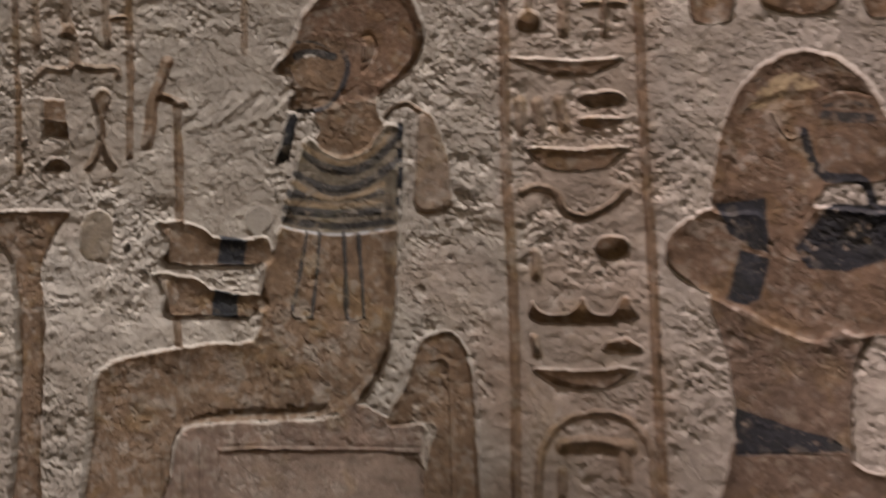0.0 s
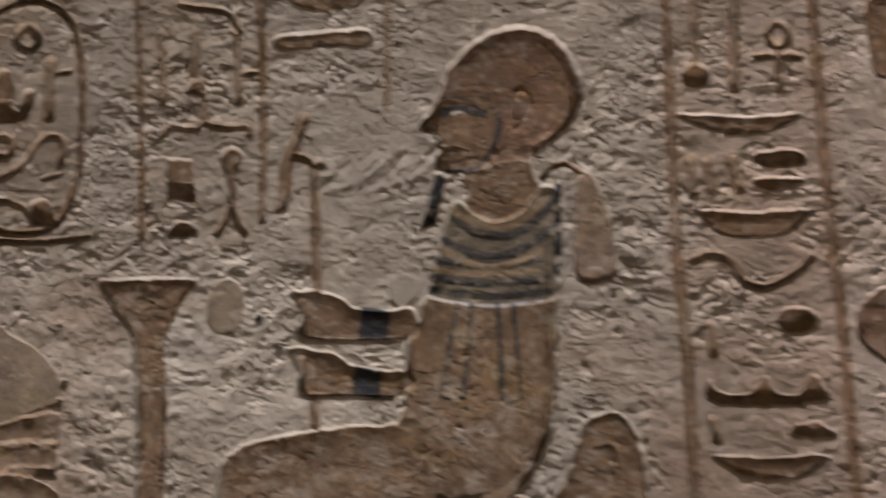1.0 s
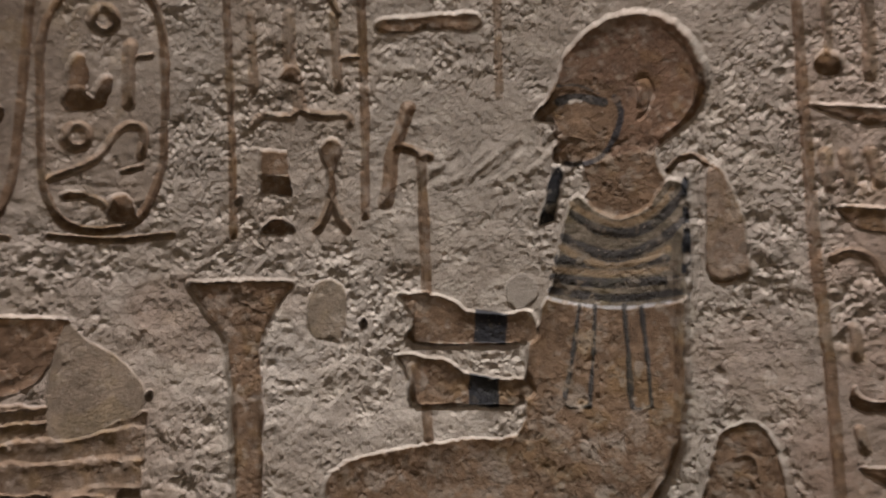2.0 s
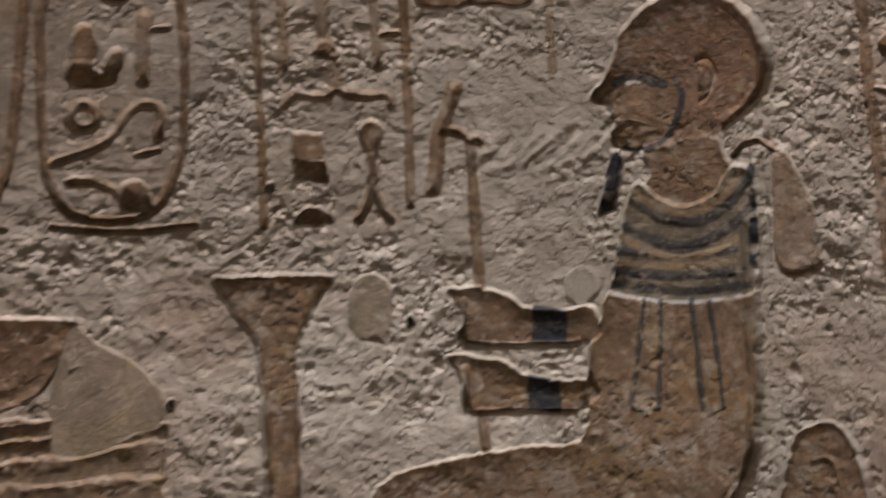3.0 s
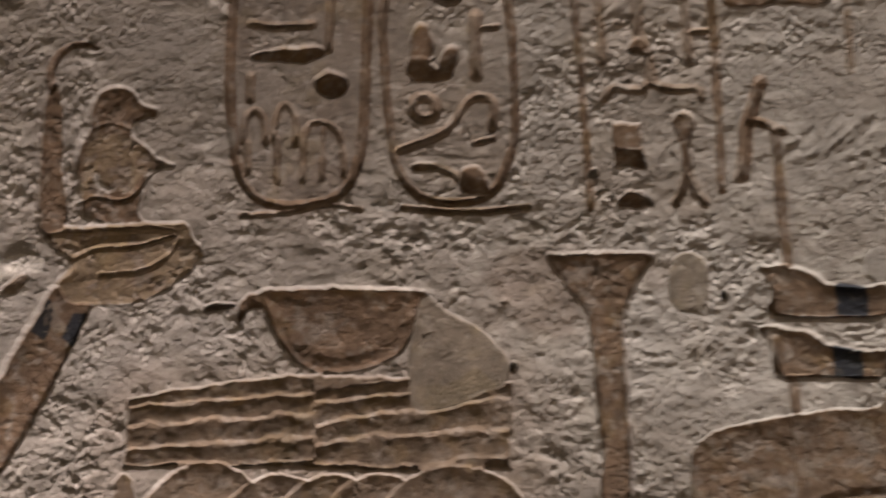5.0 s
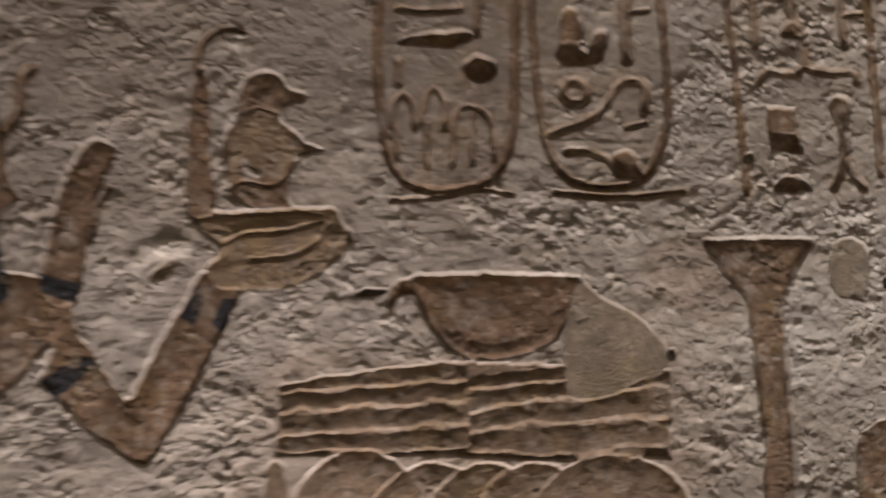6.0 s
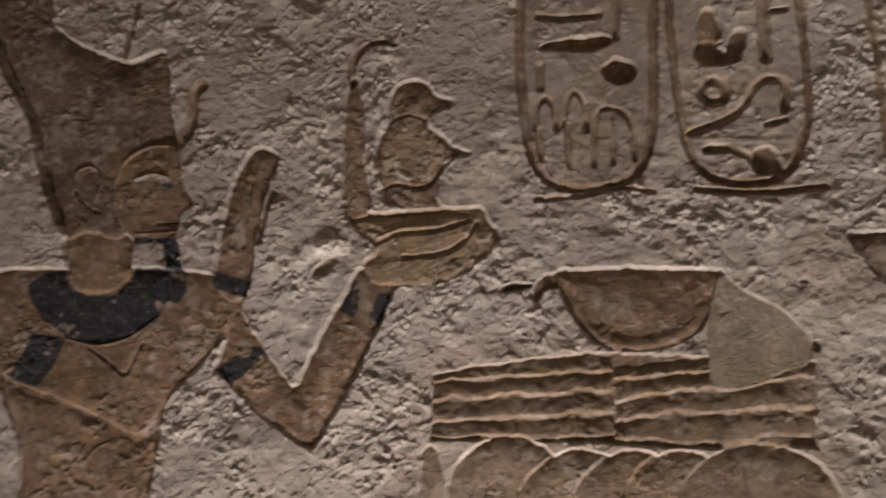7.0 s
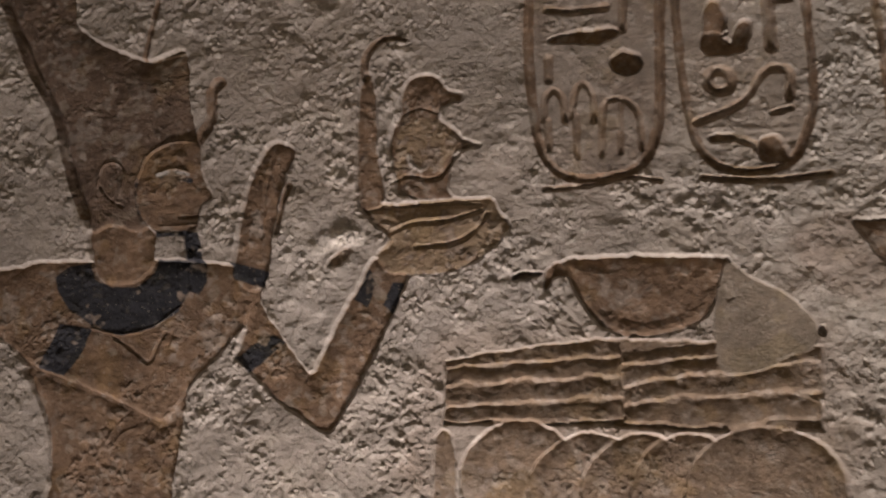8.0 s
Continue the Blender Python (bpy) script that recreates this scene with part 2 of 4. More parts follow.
# paler ground, made paler still to brighten what the lamps leave dim
stain_or_shading([(-1640, 1810), (-1400, 1800), (-1370, 1640), (-1580, 1600), (-1650, 1680)], (0.46, 0.42, 0.365), strength=0.55, soft=60)
stain_or_shading([(-790, 1800), (-610, 1790), (-600, 1560), (-770, 1530)], (0.46, 0.42, 0.365), strength=0.55, soft=60)
stain_or_shading([(-1860, 1840), (-1680, 1830), (-1720, 1600), (-1800, 1660)], (0.46, 0.42, 0.365), strength=0.5, soft=40)
stain_or_shading([(-1534, 1628), (-965, 1611), (-989, 1315), (-1561, 1309)], (0.31, 0.24, 0.18), strength=0.5, soft=60)

# brown patches painted in place of the shaded ridges beside the lotus
stain_or_shading([(-990, 1752), (-930, 1780), (-905, 1770), (-880, 1700), (-930, 1690)], (0.27, 0.20, 0.15), strength=0.5, soft=30)
stain_or_shading([(-760, 1782), (-715, 1780), (-705, 1760), (-760, 1740)], (0.27, 0.20, 0.15), strength=0.4, soft=25)

# seated figure: body, neck, collar, head, forearms
sunk('seated_figure', [(-375, 1753), (-393, 1713), (-411, 1673), (-417, 1613), (-431, 1553), (-496, 1549), (-575, 1541), (-643, 1530), (-689, 1515), (-712, 1490), (-718, 1407), (-726, 1211), (-586, 1210), (-577, 1338), (-555, 1403), (-478, 1414), (-380, 1415), (-293, 1423), (-248, 1445), (-216, 1482), (-196, 1531), (-184, 1607), (-177, 1703), (-172, 1809), (-176, 1878), (-275, 1842)], deep=15, swell=8, soft=28, corner=0)
sunk('seated_figure', [(-600, 1759), (-579, 1763), (-547, 1761), (-521, 1753), (-504, 1740), (-483, 1730), (-443, 1726), (-402, 1727), (-396, 1694), (-423, 1681), (-579, 1687), (-580, 1725)], deep=11, swell=7, soft=14)
sunk('seated_figure', [(-606, 1671), (-568, 1670), (-528, 1661), (-501, 1644), (-469, 1634), (-421, 1630), (-403, 1610), (-435, 1590), (-476, 1594), (-579, 1598), (-586, 1638)], deep=11, swell=7, soft=14)
sunk('seated_figure', [(-316, 1948), (-264, 1986), (-211, 1972), (-204, 1938), (-194, 1906), (-223, 1861), (-266, 1854), (-301, 1868), (-317, 1895), (-309, 1911)], deep=7, swell=4, soft=24)
sunk('seated_figure', [(-333, 1896), (-349, 1859), (-360, 1815), (-370, 1771), (-377, 1748), (-329, 1734), (-265, 1728), (-179, 1738), (-173, 1782), (-172, 1826), (-164, 1874), (-166, 1911), (-189, 1919), (-207, 1902), (-224, 1877), (-262, 1863), (-300, 1876), (-317, 1895)], deep=11, swell=7, soft=22, tint=SLATE)
sunk('seated_figure', [(-384, 2023), (-368, 2044), (-351, 2074), (-338, 2111), (-310, 2147), (-268, 2174), (-227, 2182), (-187, 2174), (-153, 2148), (-129, 2109), (-123, 2067), (-136, 2026), (-163, 1995), (-194, 1974), (-211, 1958), (-228, 1960), (-262, 1953), (-292, 1947), (-332, 1946), (-357, 1952), (-357, 1973), (-353, 1984), (-360, 1991), (-356, 2007), (-378, 2013)], deep=14, swell=9, soft=24, tint=CAPRED)
dye('seated_figure', [(-384, 2023), (-368, 2044), (-351, 2073), (-308, 2077), (-259, 2063), (-255, 2032), (-263, 1991), (-289, 1954), (-332, 1946), (-357, 1952), (-357, 1973), (-353, 1984), (-360, 1991), (-356, 2007), (-378, 2013)], OCHRE, wear=0.25)
sunk('seated_figure', [(-350, 1945), (-347, 1931), (-362, 1860), (-386, 1853), (-384, 1868), (-362, 1943)], deep=9, swell=3, soft=8, tint=BLACK, corner=1)
cut('seated_figure', [(-233, 2068), (-215, 2072), (-207, 2053), (-218, 2021), (-230, 2010)], 8, deep=-5.5)
cut('seated_figure', [(-226, 2056), (-229, 2031)], 9, deep=4)
dye('seated_figure', [(-265, 2046), (-256, 2023), (-265, 1989), (-288, 1956), (-319, 1945), (-343, 1947)], (0.045, 0.042, 0.044), width=8, wear=0.3)
dye('seated_figure', [(-346, 2071), (-318, 2068), (-287, 2053)], COAL, width=5, wear=0.4)
dye('seated_figure', [(-348, 2044), (-323, 2050), (-282, 2040)], COAL, width=15, wear=0.15)
dye('seated_figure', [(-330, 2042), (-322, 2044), (-315, 2042)], PALE, width=6, wear=0.05)
cut('seated_figure', [(-345, 2058), (-318, 2058), (-288, 2046)], 4, deep=-2)
cut('seated_figure', [(-355, 1988), (-332, 1989), (-308, 1980)], 5, deep=1.6)
dye('seated_figure', [(-334, 1872), (-302, 1847), (-250, 1839), (-206, 1860), (-172, 1895)], COAL, width=14, wear=0.22)
cut('seated_figure', [(-334, 1872), (-302, 1847), (-250, 1839), (-206, 1860), (-172, 1895)], 11, deep=0.8)
dye('seated_figure', [(-350, 1837), (-303, 1811), (-252, 1809), (-207, 1829), (-176, 1854)], COAL, width=14, wear=0.22)
cut('seated_figure', [(-350, 1837), (-303, 1811), (-252, 1809), (-207, 1829), (-176, 1854)], 11, deep=0.8)
dye('seated_figure', [(-360, 1804), (-287, 1793), (-205, 1799)], COAL, width=14, wear=0.22)
cut('seated_figure', [(-360, 1804), (-287, 1793), (-205, 1799)], 11, deep=0.8)
dye('seated_figure', [(-367, 1776), (-288, 1765), (-185, 1768)], COAL, width=14, wear=0.22)
cut('seated_figure', [(-367, 1776), (-288, 1765), (-185, 1768)], 11, deep=0.8)
dye('seated_figure', [(-335, 1885), (-301, 1862), (-258, 1853), (-214, 1871), (-186, 1902)], SAND, width=9, wear=0.2)
dye('seated_figure', [(-355, 1822), (-304, 1794), (-252, 1794), (-200, 1813)], SAND, width=10, wear=0.3)
dye('seated_figure', [(-365, 1789), (-288, 1779), (-202, 1783)], SAND, width=9, wear=0.25)
dye('seated_figure', [(-372, 1759), (-328, 1749), (-264, 1743), (-180, 1751)], COAL, width=11, wear=0.35)
dye('seated_figure', [(-376, 1747), (-329, 1735), (-264, 1729), (-181, 1738)], (0.30, 0.29, 0.28), width=5, wear=0.45)
cut('seated_figure', [(-375, 1748), (-328, 1736), (-264, 1730), (-180, 1739)], 6, deep=-1.1)
dye('seated_figure', [(-168, 1914), (-170, 1826), (-175, 1773)], BLACK, width=11, wear=0.35)
dye('seated_figure', [(-333, 1735), (-346, 1660), (-360, 1595), (-326, 1590)], COAL, width=6, wear=0.2)
cut('seated_figure', [(-333, 1735), (-346, 1660), (-360, 1595), (-326, 1590)], 6, deep=1.5)
dye('seated_figure', [(-310, 1734), (-317, 1659), (-326, 1590)], COAL, width=6, wear=0.2)
cut('seated_figure', [(-310, 1734), (-317, 1659), (-326, 1590)], 6, deep=1.5)
dye('seated_figure', [(-269, 1732), (-266, 1657), (-265, 1586), (-237, 1587)], COAL, width=6, wear=0.2)
cut('seated_figure', [(-269, 1732), (-266, 1657), (-265, 1586), (-237, 1587)], 6, deep=1.5)
dye('seated_figure', [(-244, 1729), (-239, 1655), (-237, 1587)], COAL, width=6, wear=0.2)
cut('seated_figure', [(-244, 1729), (-239, 1655), (-237, 1587)], 6, deep=1.5)
dye('seated_figure', [(-485, 1735), (-438, 1726), (-444, 1682), (-490, 1686)], BLACK, wear=0.1)
dye('seated_figure', [(-497, 1642), (-453, 1632), (-456, 1591), (-500, 1595)], BLACK, wear=0.1)
cut('seated_figure', [(-179, 1839), (-185, 1723), (-190, 1607), (-202, 1531), (-224, 1483), (-253, 1449), (-294, 1431)], 23, deep=9)
cut('seated_figure', [(-293, 1417), (-380, 1411), (-478, 1410), (-552, 1399)], 10, deep=4)
cut('seated_figure', [(-175, 2158), (-146, 2126), (-132, 2086), (-139, 2035), (-162, 2004), (-197, 1981)], 19, deep=6)
cut('seated_figure', [(-577, 1684), (-519, 1681), (-428, 1679)], 9, deep=6)
cut('seated_figure', [(-577, 1745), (-582, 1690)], 10, deep=5)
cut('seated_figure', [(-574, 1596), (-524, 1595), (-438, 1591)], 8, deep=6)
cut('seated_figure', [(-581, 1653), (-580, 1601)], 11, deep=5)
cut('seated_figure', [(-590, 1376), (-593, 1291), (-601, 1210)], 8, deep=4)
cut('seated_figure', [(-560, 1538), (-562, 1480), (-566, 1420)], 11, deep=1.6)
cut('seated_figure', [(-548, 1538), (-550, 1480), (-554, 1424)], 10, deep=-1.6)
cut('seated_figure', [(-532, 1421), (-458, 1427), (-360, 1428), (-292, 1436)], 10, deep=-1.2)

# throne under the seated figure
sunk(('throne', 'seat'), [(-555, 1401), (-478, 1412), (-380, 1413), (-294, 1421), (-250, 1441), (-187, 1413), (-138, 1402), (-145, 1361), (-149, 1207), (-578, 1210), (-575, 1328)], deep=7, swell=3, soft=20, tint=PINK)
cut(('throne', 'seat'), [(-552, 1390), (-552, 1309), (-543, 1210)], 13, deep=5)
cut(('throne', 'seat'), [(-525, 1375), (-523, 1210)], 7, deep=3)
cut(('throne', 'seat'), [(-490, 1365), (-494, 1210)], 9, deep=4)
cut(('throne', 'seat'), [(-490, 1365), (-381, 1365), (-246, 1362), (-152, 1357)], 9, deep=6)
cut(('throne', 'seat'), [(-483, 1373), (-381, 1373), (-245, 1370), (-150, 1366)], 9, deep=-2)
sunk(('throne', 'seat'), [(-476, 1354), (-381, 1356), (-155, 1350), (-152, 1207), (-478, 1209)], deep=4, swell=2, soft=15, tint=(0.245, 0.180, 0.137))
sunk(('throne', 'backrest'), [(-174, 1465), (-156, 1511), (-144, 1544), (-117, 1558), (-88, 1557), (-66, 1533), (-54, 1472), (-50, 1359), (-50, 1206), (-143, 1207), (-139, 1342), (-122, 1405), (-206, 1402)], deep=7, swell=4, soft=16)
cut(('throne', 'backrest'), [(-171, 1464), (-154, 1516), (-138, 1545), (-112, 1558), (-88, 1555), (-66, 1530), (-54, 1472), (-50, 1359), (-50, 1206)], 10, deep=5)
cut(('throne', 'backrest'), [(-123, 1511), (-99, 1510), (-94, 1472), (-93, 1360), (-95, 1207)], 8, deep=3)
cut(('throne', 'backrest'), [(-206, 1403), (-163, 1408), (-122, 1409)], 8, deep=-3)
cut('seated_figure', [(-545, 1412), (-478, 1425), (-380, 1426), (-300, 1434), (-256, 1454), (-226, 1490)], 18, deep=-3.4)

# sceptre held by the seated figure
cut(('sceptre', 'animal_head'), [(-576, 2042), (-591, 2000), (-603, 1967), (-606, 1933), (-613, 1897)], 20, deep=8, tint=OCHRE)
cut(('sceptre', 'animal_head'), [(-594, 1982), (-569, 1976), (-547, 1965)], 15, deep=7, tint=OCHRE)
cut(('sceptre', 'shaft'), [(-558, 1965), (-557, 1889), (-556, 1822), (-555, 1763)], 14, deep=7, tint=OCHRE)
cut(('sceptre', 'foot'), [(-560, 1595), (-558, 1549)], 12, deep=6, tint=OCHRE)

# collar counterweight behind the shoulder
sunk(('counterweight', 'pendant'), [(-131, 1938), (-102, 1909), (-85, 1845), (-81, 1787), (-92, 1762), (-142, 1766), (-141, 1847)], deep=5, swell=3, soft=14)
dye(('counterweight', 'pendant'), [(-131, 1938), (-102, 1909), (-85, 1845), (-81, 1787), (-92, 1762), (-142, 1766), (-141, 1847)], (0.27, 0.205, 0.15), wear=0.45)
cut(('counterweight', 'strap'), [(-191, 1931), (-175, 1946), (-153, 1950), (-134, 1938)], 9, deep=6, tint=OCHRE)
cut(('counterweight', 'strap'), [(-154, 1924), (-154, 1838), (-160, 1756)], 10, deep=-4)
cut(('counterweight', 'strap'), [(-164, 1920), (-165, 1838), (-171, 1756)], 8, deep=5)

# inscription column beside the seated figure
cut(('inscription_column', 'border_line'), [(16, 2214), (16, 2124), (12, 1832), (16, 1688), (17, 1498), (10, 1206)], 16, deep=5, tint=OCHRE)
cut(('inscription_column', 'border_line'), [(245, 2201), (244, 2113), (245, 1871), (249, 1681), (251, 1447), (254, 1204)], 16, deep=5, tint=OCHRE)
cut(('inscription_column', 'rod_sign'), [(67, 2295), (62, 2210), (57, 2107)], 14, deep=6.7)
sunk(('inscription_column', 'rod_sign'), [(78, 2085), (73, 2072), (62, 2066), (50, 2066), (40, 2074), (36, 2087), (41, 2100), (52, 2107), (64, 2106), (74, 2098)], deep=9, swell=2, soft=8, tint=OCHRE)
cut(('inscription_column', 'staff_sign'), [(127, 2291), (123, 2206), (116, 2062)], 19, deep=8.9)
cut(('inscription_column', 'ankh_sign'), [(205, 2143), (201, 2133), (193, 2127), (182, 2128), (175, 2135), (172, 2145), (177, 2155), (185, 2161), (195, 2161), (203, 2154), (205, 2143)], 12, deep=7.8)
cut(('inscription_column', 'ankh_sign'), [(153, 2110), (186, 2111), (219, 2106)], 12, deep=7.8)
cut(('inscription_column', 'ankh_sign'), [(188, 2118), (185, 2056)], 14, deep=7.8)
sunk(('inscription_column', 'basket_sign'), [(24, 2024), (117, 2016), (211, 2015), (194, 1999), (156, 1986), (106, 1987), (59, 2003)], deep=11, swell=5, soft=10)
cut(('inscription_column', 'stroke_sign'), [(38, 1947), (41, 1896)], 19, deep=7.8)
cut(('inscription_column', 'stroke_sign'), [(67, 1944), (71, 1901)], 19, deep=7.8)
cut(('inscription_column', 'stroke_sign'), [(105, 1946), (113, 1900)], 19, deep=7.8)
sunk(('inscription_column', 'loaf_sign'), [(217, 1944), (209, 1934), (188, 1929), (163, 1930), (143, 1937), (135, 1947), (143, 1956), (164, 1961), (189, 1960), (209, 1954)], deep=10, swell=3, soft=10)
sunk(('inscription_column', 'dish_sign'), [(137, 1912), (175, 1917), (212, 1911), (198, 1898), (169, 1893), (149, 1900)], deep=9, swell=3, soft=8)
sunk(('inscription_column', 'basket_sign'), [(45, 1869), (130, 1862), (217, 1863), (203, 1842), (173, 1826), (96, 1827), (63, 1843)], deep=11, swell=6, soft=12)
cut(('inscription_column', 'viper_sign'), [(38, 1791), (62, 1799), (95, 1786), (108, 1757), (136, 1745), (174, 1757), (214, 1790)], 15, deep=7.8)
sunk(('inscription_column', 'disc_sign'), [(215, 1691), (209, 1679), (194, 1672), (175, 1673), (161, 1681), (156, 1693), (162, 1705), (177, 1713), (196, 1712), (210, 1704)], deep=9, swell=3, soft=12)
cut(('inscription_column', 'stroke_sign'), [(57, 1689), (58, 1649)], 16, deep=7.8)
sunk(('inscription_column', 'seat_sign'), [(50, 1606), (63, 1590), (102, 1585), (123, 1596), (133, 1609), (147, 1586), (181, 1583), (196, 1609), (212, 1602), (211, 1569), (55, 1570)], deep=9, swell=2, soft=8)
cut(('inscription_column', 'stroke_sign'), [(50, 1545), (55, 1518)], 16, deep=7.8)
sunk(('inscription_column', 'loaf_sign'), [(165, 1520), (175, 1536), (199, 1541), (223, 1527), (223, 1517)], deep=9, swell=2, soft=9)
sunk(('inscription_column', 'basket_sign'), [(47, 1495), (127, 1490), (212, 1490), (193, 1471), (154, 1456), (98, 1459), (66, 1476)], deep=11, swell=5, soft=10)
cut(('inscription_column', 'name_ring'), [(45, 1206), (53, 1339), (72, 1385), (105, 1409), (152, 1418), (198, 1407), (229, 1374), (239, 1328), (242, 1204)], 14, deep=7)
cut(('inscription_column', 'name_sign'), [(95, 1365), (141, 1368), (198, 1360)], 28, deep=10.0)
cut(('inscription_column', 'name_sign'), [(90, 1325), (88, 1284)], 16, deep=6.7)
cut(('inscription_column', 'name_sign'), [(192, 1356), (193, 1310)], 21, deep=7.8)

# carved vessels above the standing figure
sunk('carved_vessel', [(330, 2197), (330, 2090), (346, 2069), (392, 2067), (404, 2091), (412, 2193)], deep=9, swell=6, soft=16)
sunk('carved_vessel', [(433, 2191), (445, 2099), (481, 2077), (522, 2071), (569, 2082), (600, 2183)], deep=9, swell=6, soft=16)
sunk('carved_vessel', [(620, 2181), (619, 2076), (650, 2063), (714, 2062), (720, 2176)], deep=9, swell=6, soft=16)

# standing figure next to the inscription column
sunk('standing_figure', [(347, 1627), (472, 1609), (615, 1569), (573, 1487), (560, 1351), (574, 1314), (688, 1295), (682, 1184), (360, 1186), (373, 1390), (367, 1501)], deep=7, swell=0, soft=20, tint=BROWN)
sunk('standing_figure', [(341, 1605), (389, 1578), (451, 1545), (513, 1521), (554, 1532), (590, 1529), (571, 1487), (560, 1351), (568, 1328), (601, 1312), (689, 1304), (682, 1184), (360, 1186), (372, 1353), (375, 1427), (363, 1519)], deep=12, swell=7, soft=22, tint=BROWN)
# OCHRE darkened on chest and head, painting in the dimmer light here
sunk('standing_figure', [(274, 1690), (284, 1718), (315, 1741), (355, 1755), (425, 1764), (525, 1752), (633, 1737), (703, 1719), (694, 1558), (588, 1535), (550, 1545), (514, 1529), (451, 1552), (389, 1585), (353, 1603), (304, 1631), (277, 1660)], deep=13, swell=8, soft=24, tint=(0.164, 0.109, 0.071))
sunk('standing_figure', [(356, 1751), (364, 1848), (380, 1904), (406, 1951), (440, 1988), (482, 2010), (524, 2016), (565, 2006), (600, 1981), (626, 1947), (646, 1903), (671, 1844), (654, 1828), (645, 1792), (608, 1788), (545, 1785), (511, 1734), (500, 1664), (450, 1685), (428, 1742)], deep=10, swell=7, soft=26, tint=(0.164, 0.109, 0.071))
cut('standing_figure', [(390, 1818), (417, 1898), (456, 1930), (516, 1937)], 23, deep=-2.5)
dye('standing_figure', [(423, 1922), (443, 1959), (481, 1977), (518, 1977), (535, 1955), (488, 1943), (441, 1916)], (0.46, 0.36, 0.22), wear=0.5)
dye('standing_figure', [(360, 1761), (439, 1768), (443, 1674), (412, 1686), (377, 1713)], BLACK, wear=0.1)
dye('standing_figure', [(394, 1684), (442, 1668), (423, 1601), (400, 1590), (370, 1603)], BLACK, wear=0.1)
dye('standing_figure', [(514, 1720), (548, 1756), (631, 1749), (705, 1742), (701, 1677), (619, 1659), (564, 1642), (503, 1651), (483, 1684)], BLACK, wear=0.1)
dye('standing_figure', [(375, 1425), (462, 1390), (533, 1371), (560, 1349), (374, 1346)], BLACK, wear=0.1)
dye('standing_figure', [(507, 1878), (519, 1828), (542, 1800), (599, 1790), (616, 1722)], BLACK, width=16, wear=0.2)
dye('standing_figure', [(544, 1919), (579, 1925), (620, 1916)], COAL, width=6, wear=0.5)
dye('standing_figure', [(543, 1904), (578, 1898), (621, 1897)], COAL, width=17, wear=0.35)
cut('standing_figure', [(524, 1927), (571, 1944), (616, 1935)], 6, deep=-3)
cut('standing_figure', [(379, 1349), (460, 1347), (549, 1340)], 6, deep=-2)
cut('standing_figure', [(459, 1911), (472, 1880), (485, 1866), (503, 1871)], 7, deep=3)
cut('standing_figure', [(494, 1725), (514, 1748), (551, 1758)], 8, deep=-2)

# inscription column above the lotus stand
cut(('hieroglyph_column', 'border_line'), [(-862, 2354), (-858, 2263), (-848, 2067), (-842, 1856)], 11, deep=5, tint=OCHRE)
cut(('hieroglyph_column', 'border_line'), [(-646, 2339), (-645, 2250), (-642, 2056), (-644, 1878)], 12, deep=5, tint=OCHRE)
cut(('hieroglyph_column', 'border_line'), [(-433, 2325), (-434, 2237), (-437, 2055)], 11, deep=2.5)
cut(('hieroglyph_column', 'hook_sign'), [(-784, 2250), (-757, 2241), (-719, 2235), (-693, 2221), (-681, 2195)], 11, deep=6.7)
cut(('hieroglyph_column', 'stroke_sign'), [(-816, 2201), (-813, 2082)], 14, deep=5.6)
cut(('hieroglyph_column', 'stroke_sign'), [(-687, 2193), (-681, 2075)], 13, deep=5.6)
cut(('hieroglyph_column', 'stroke_sign'), [(-678, 2123), (-651, 2124)], 8, deep=4.4)
cut(('hieroglyph_column', 'seat_sign'), [(-756, 2199), (-757, 2129), (-747, 2095), (-741, 2052)], 19, deep=4.4)
sunk(('hieroglyph_column', 'seat_sign'), [(-774, 2101), (-755, 2122), (-736, 2099), (-740, 2088), (-759, 2093)], deep=7, swell=1, soft=6)
cut(('hieroglyph_column', 'sky_sign'), [(-815, 2024), (-798, 2039), (-757, 2036), (-743, 2045), (-710, 2035), (-671, 2035), (-666, 2022)], 13, deep=7.8)
sunk(('hieroglyph_column', 'mat_sign'), [(-802, 1985), (-761, 1983), (-760, 1947), (-802, 1949)], deep=8, swell=1, soft=10, corner=1)
sunk(('hieroglyph_column', 'mat_sign'), [(-802, 1949), (-759, 1947), (-757, 1915), (-803, 1919)], deep=10, swell=1, soft=10, corner=1)
sunk(('hieroglyph_column', 'loaf_sign'), [(-801, 1857), (-793, 1874), (-777, 1880), (-758, 1872), (-752, 1856)], deep=9, swell=2, soft=9)
sunk(('hieroglyph_column', 'cord_sign'), [(-710, 1984), (-703, 1997), (-692, 2000), (-680, 1992), (-676, 1978), (-685, 1963), (-688, 1946), (-689, 1907), (-701, 1908), (-702, 1947), (-707, 1967)], deep=8, swell=2, soft=8)
cut(('hieroglyph_column', 'cord_sign'), [(-695, 1908), (-703, 1881), (-716, 1859)], 14, deep=7.8)
cut(('hieroglyph_column', 'cord_sign'), [(-695, 1908), (-685, 1880), (-672, 1858)], 14, deep=7.8)
sunk('carved_dish', [(-610, 2307), (-596, 2245), (-568, 2229), (-522, 2224), (-475, 2237), (-464, 2297)], deep=7, swell=5, soft=14)
sunk('carved_bar', [(-616, 2185), (-541, 2188), (-466, 2188), (-465, 2163), (-542, 2162), (-614, 2162)], deep=8, swell=4, soft=10)

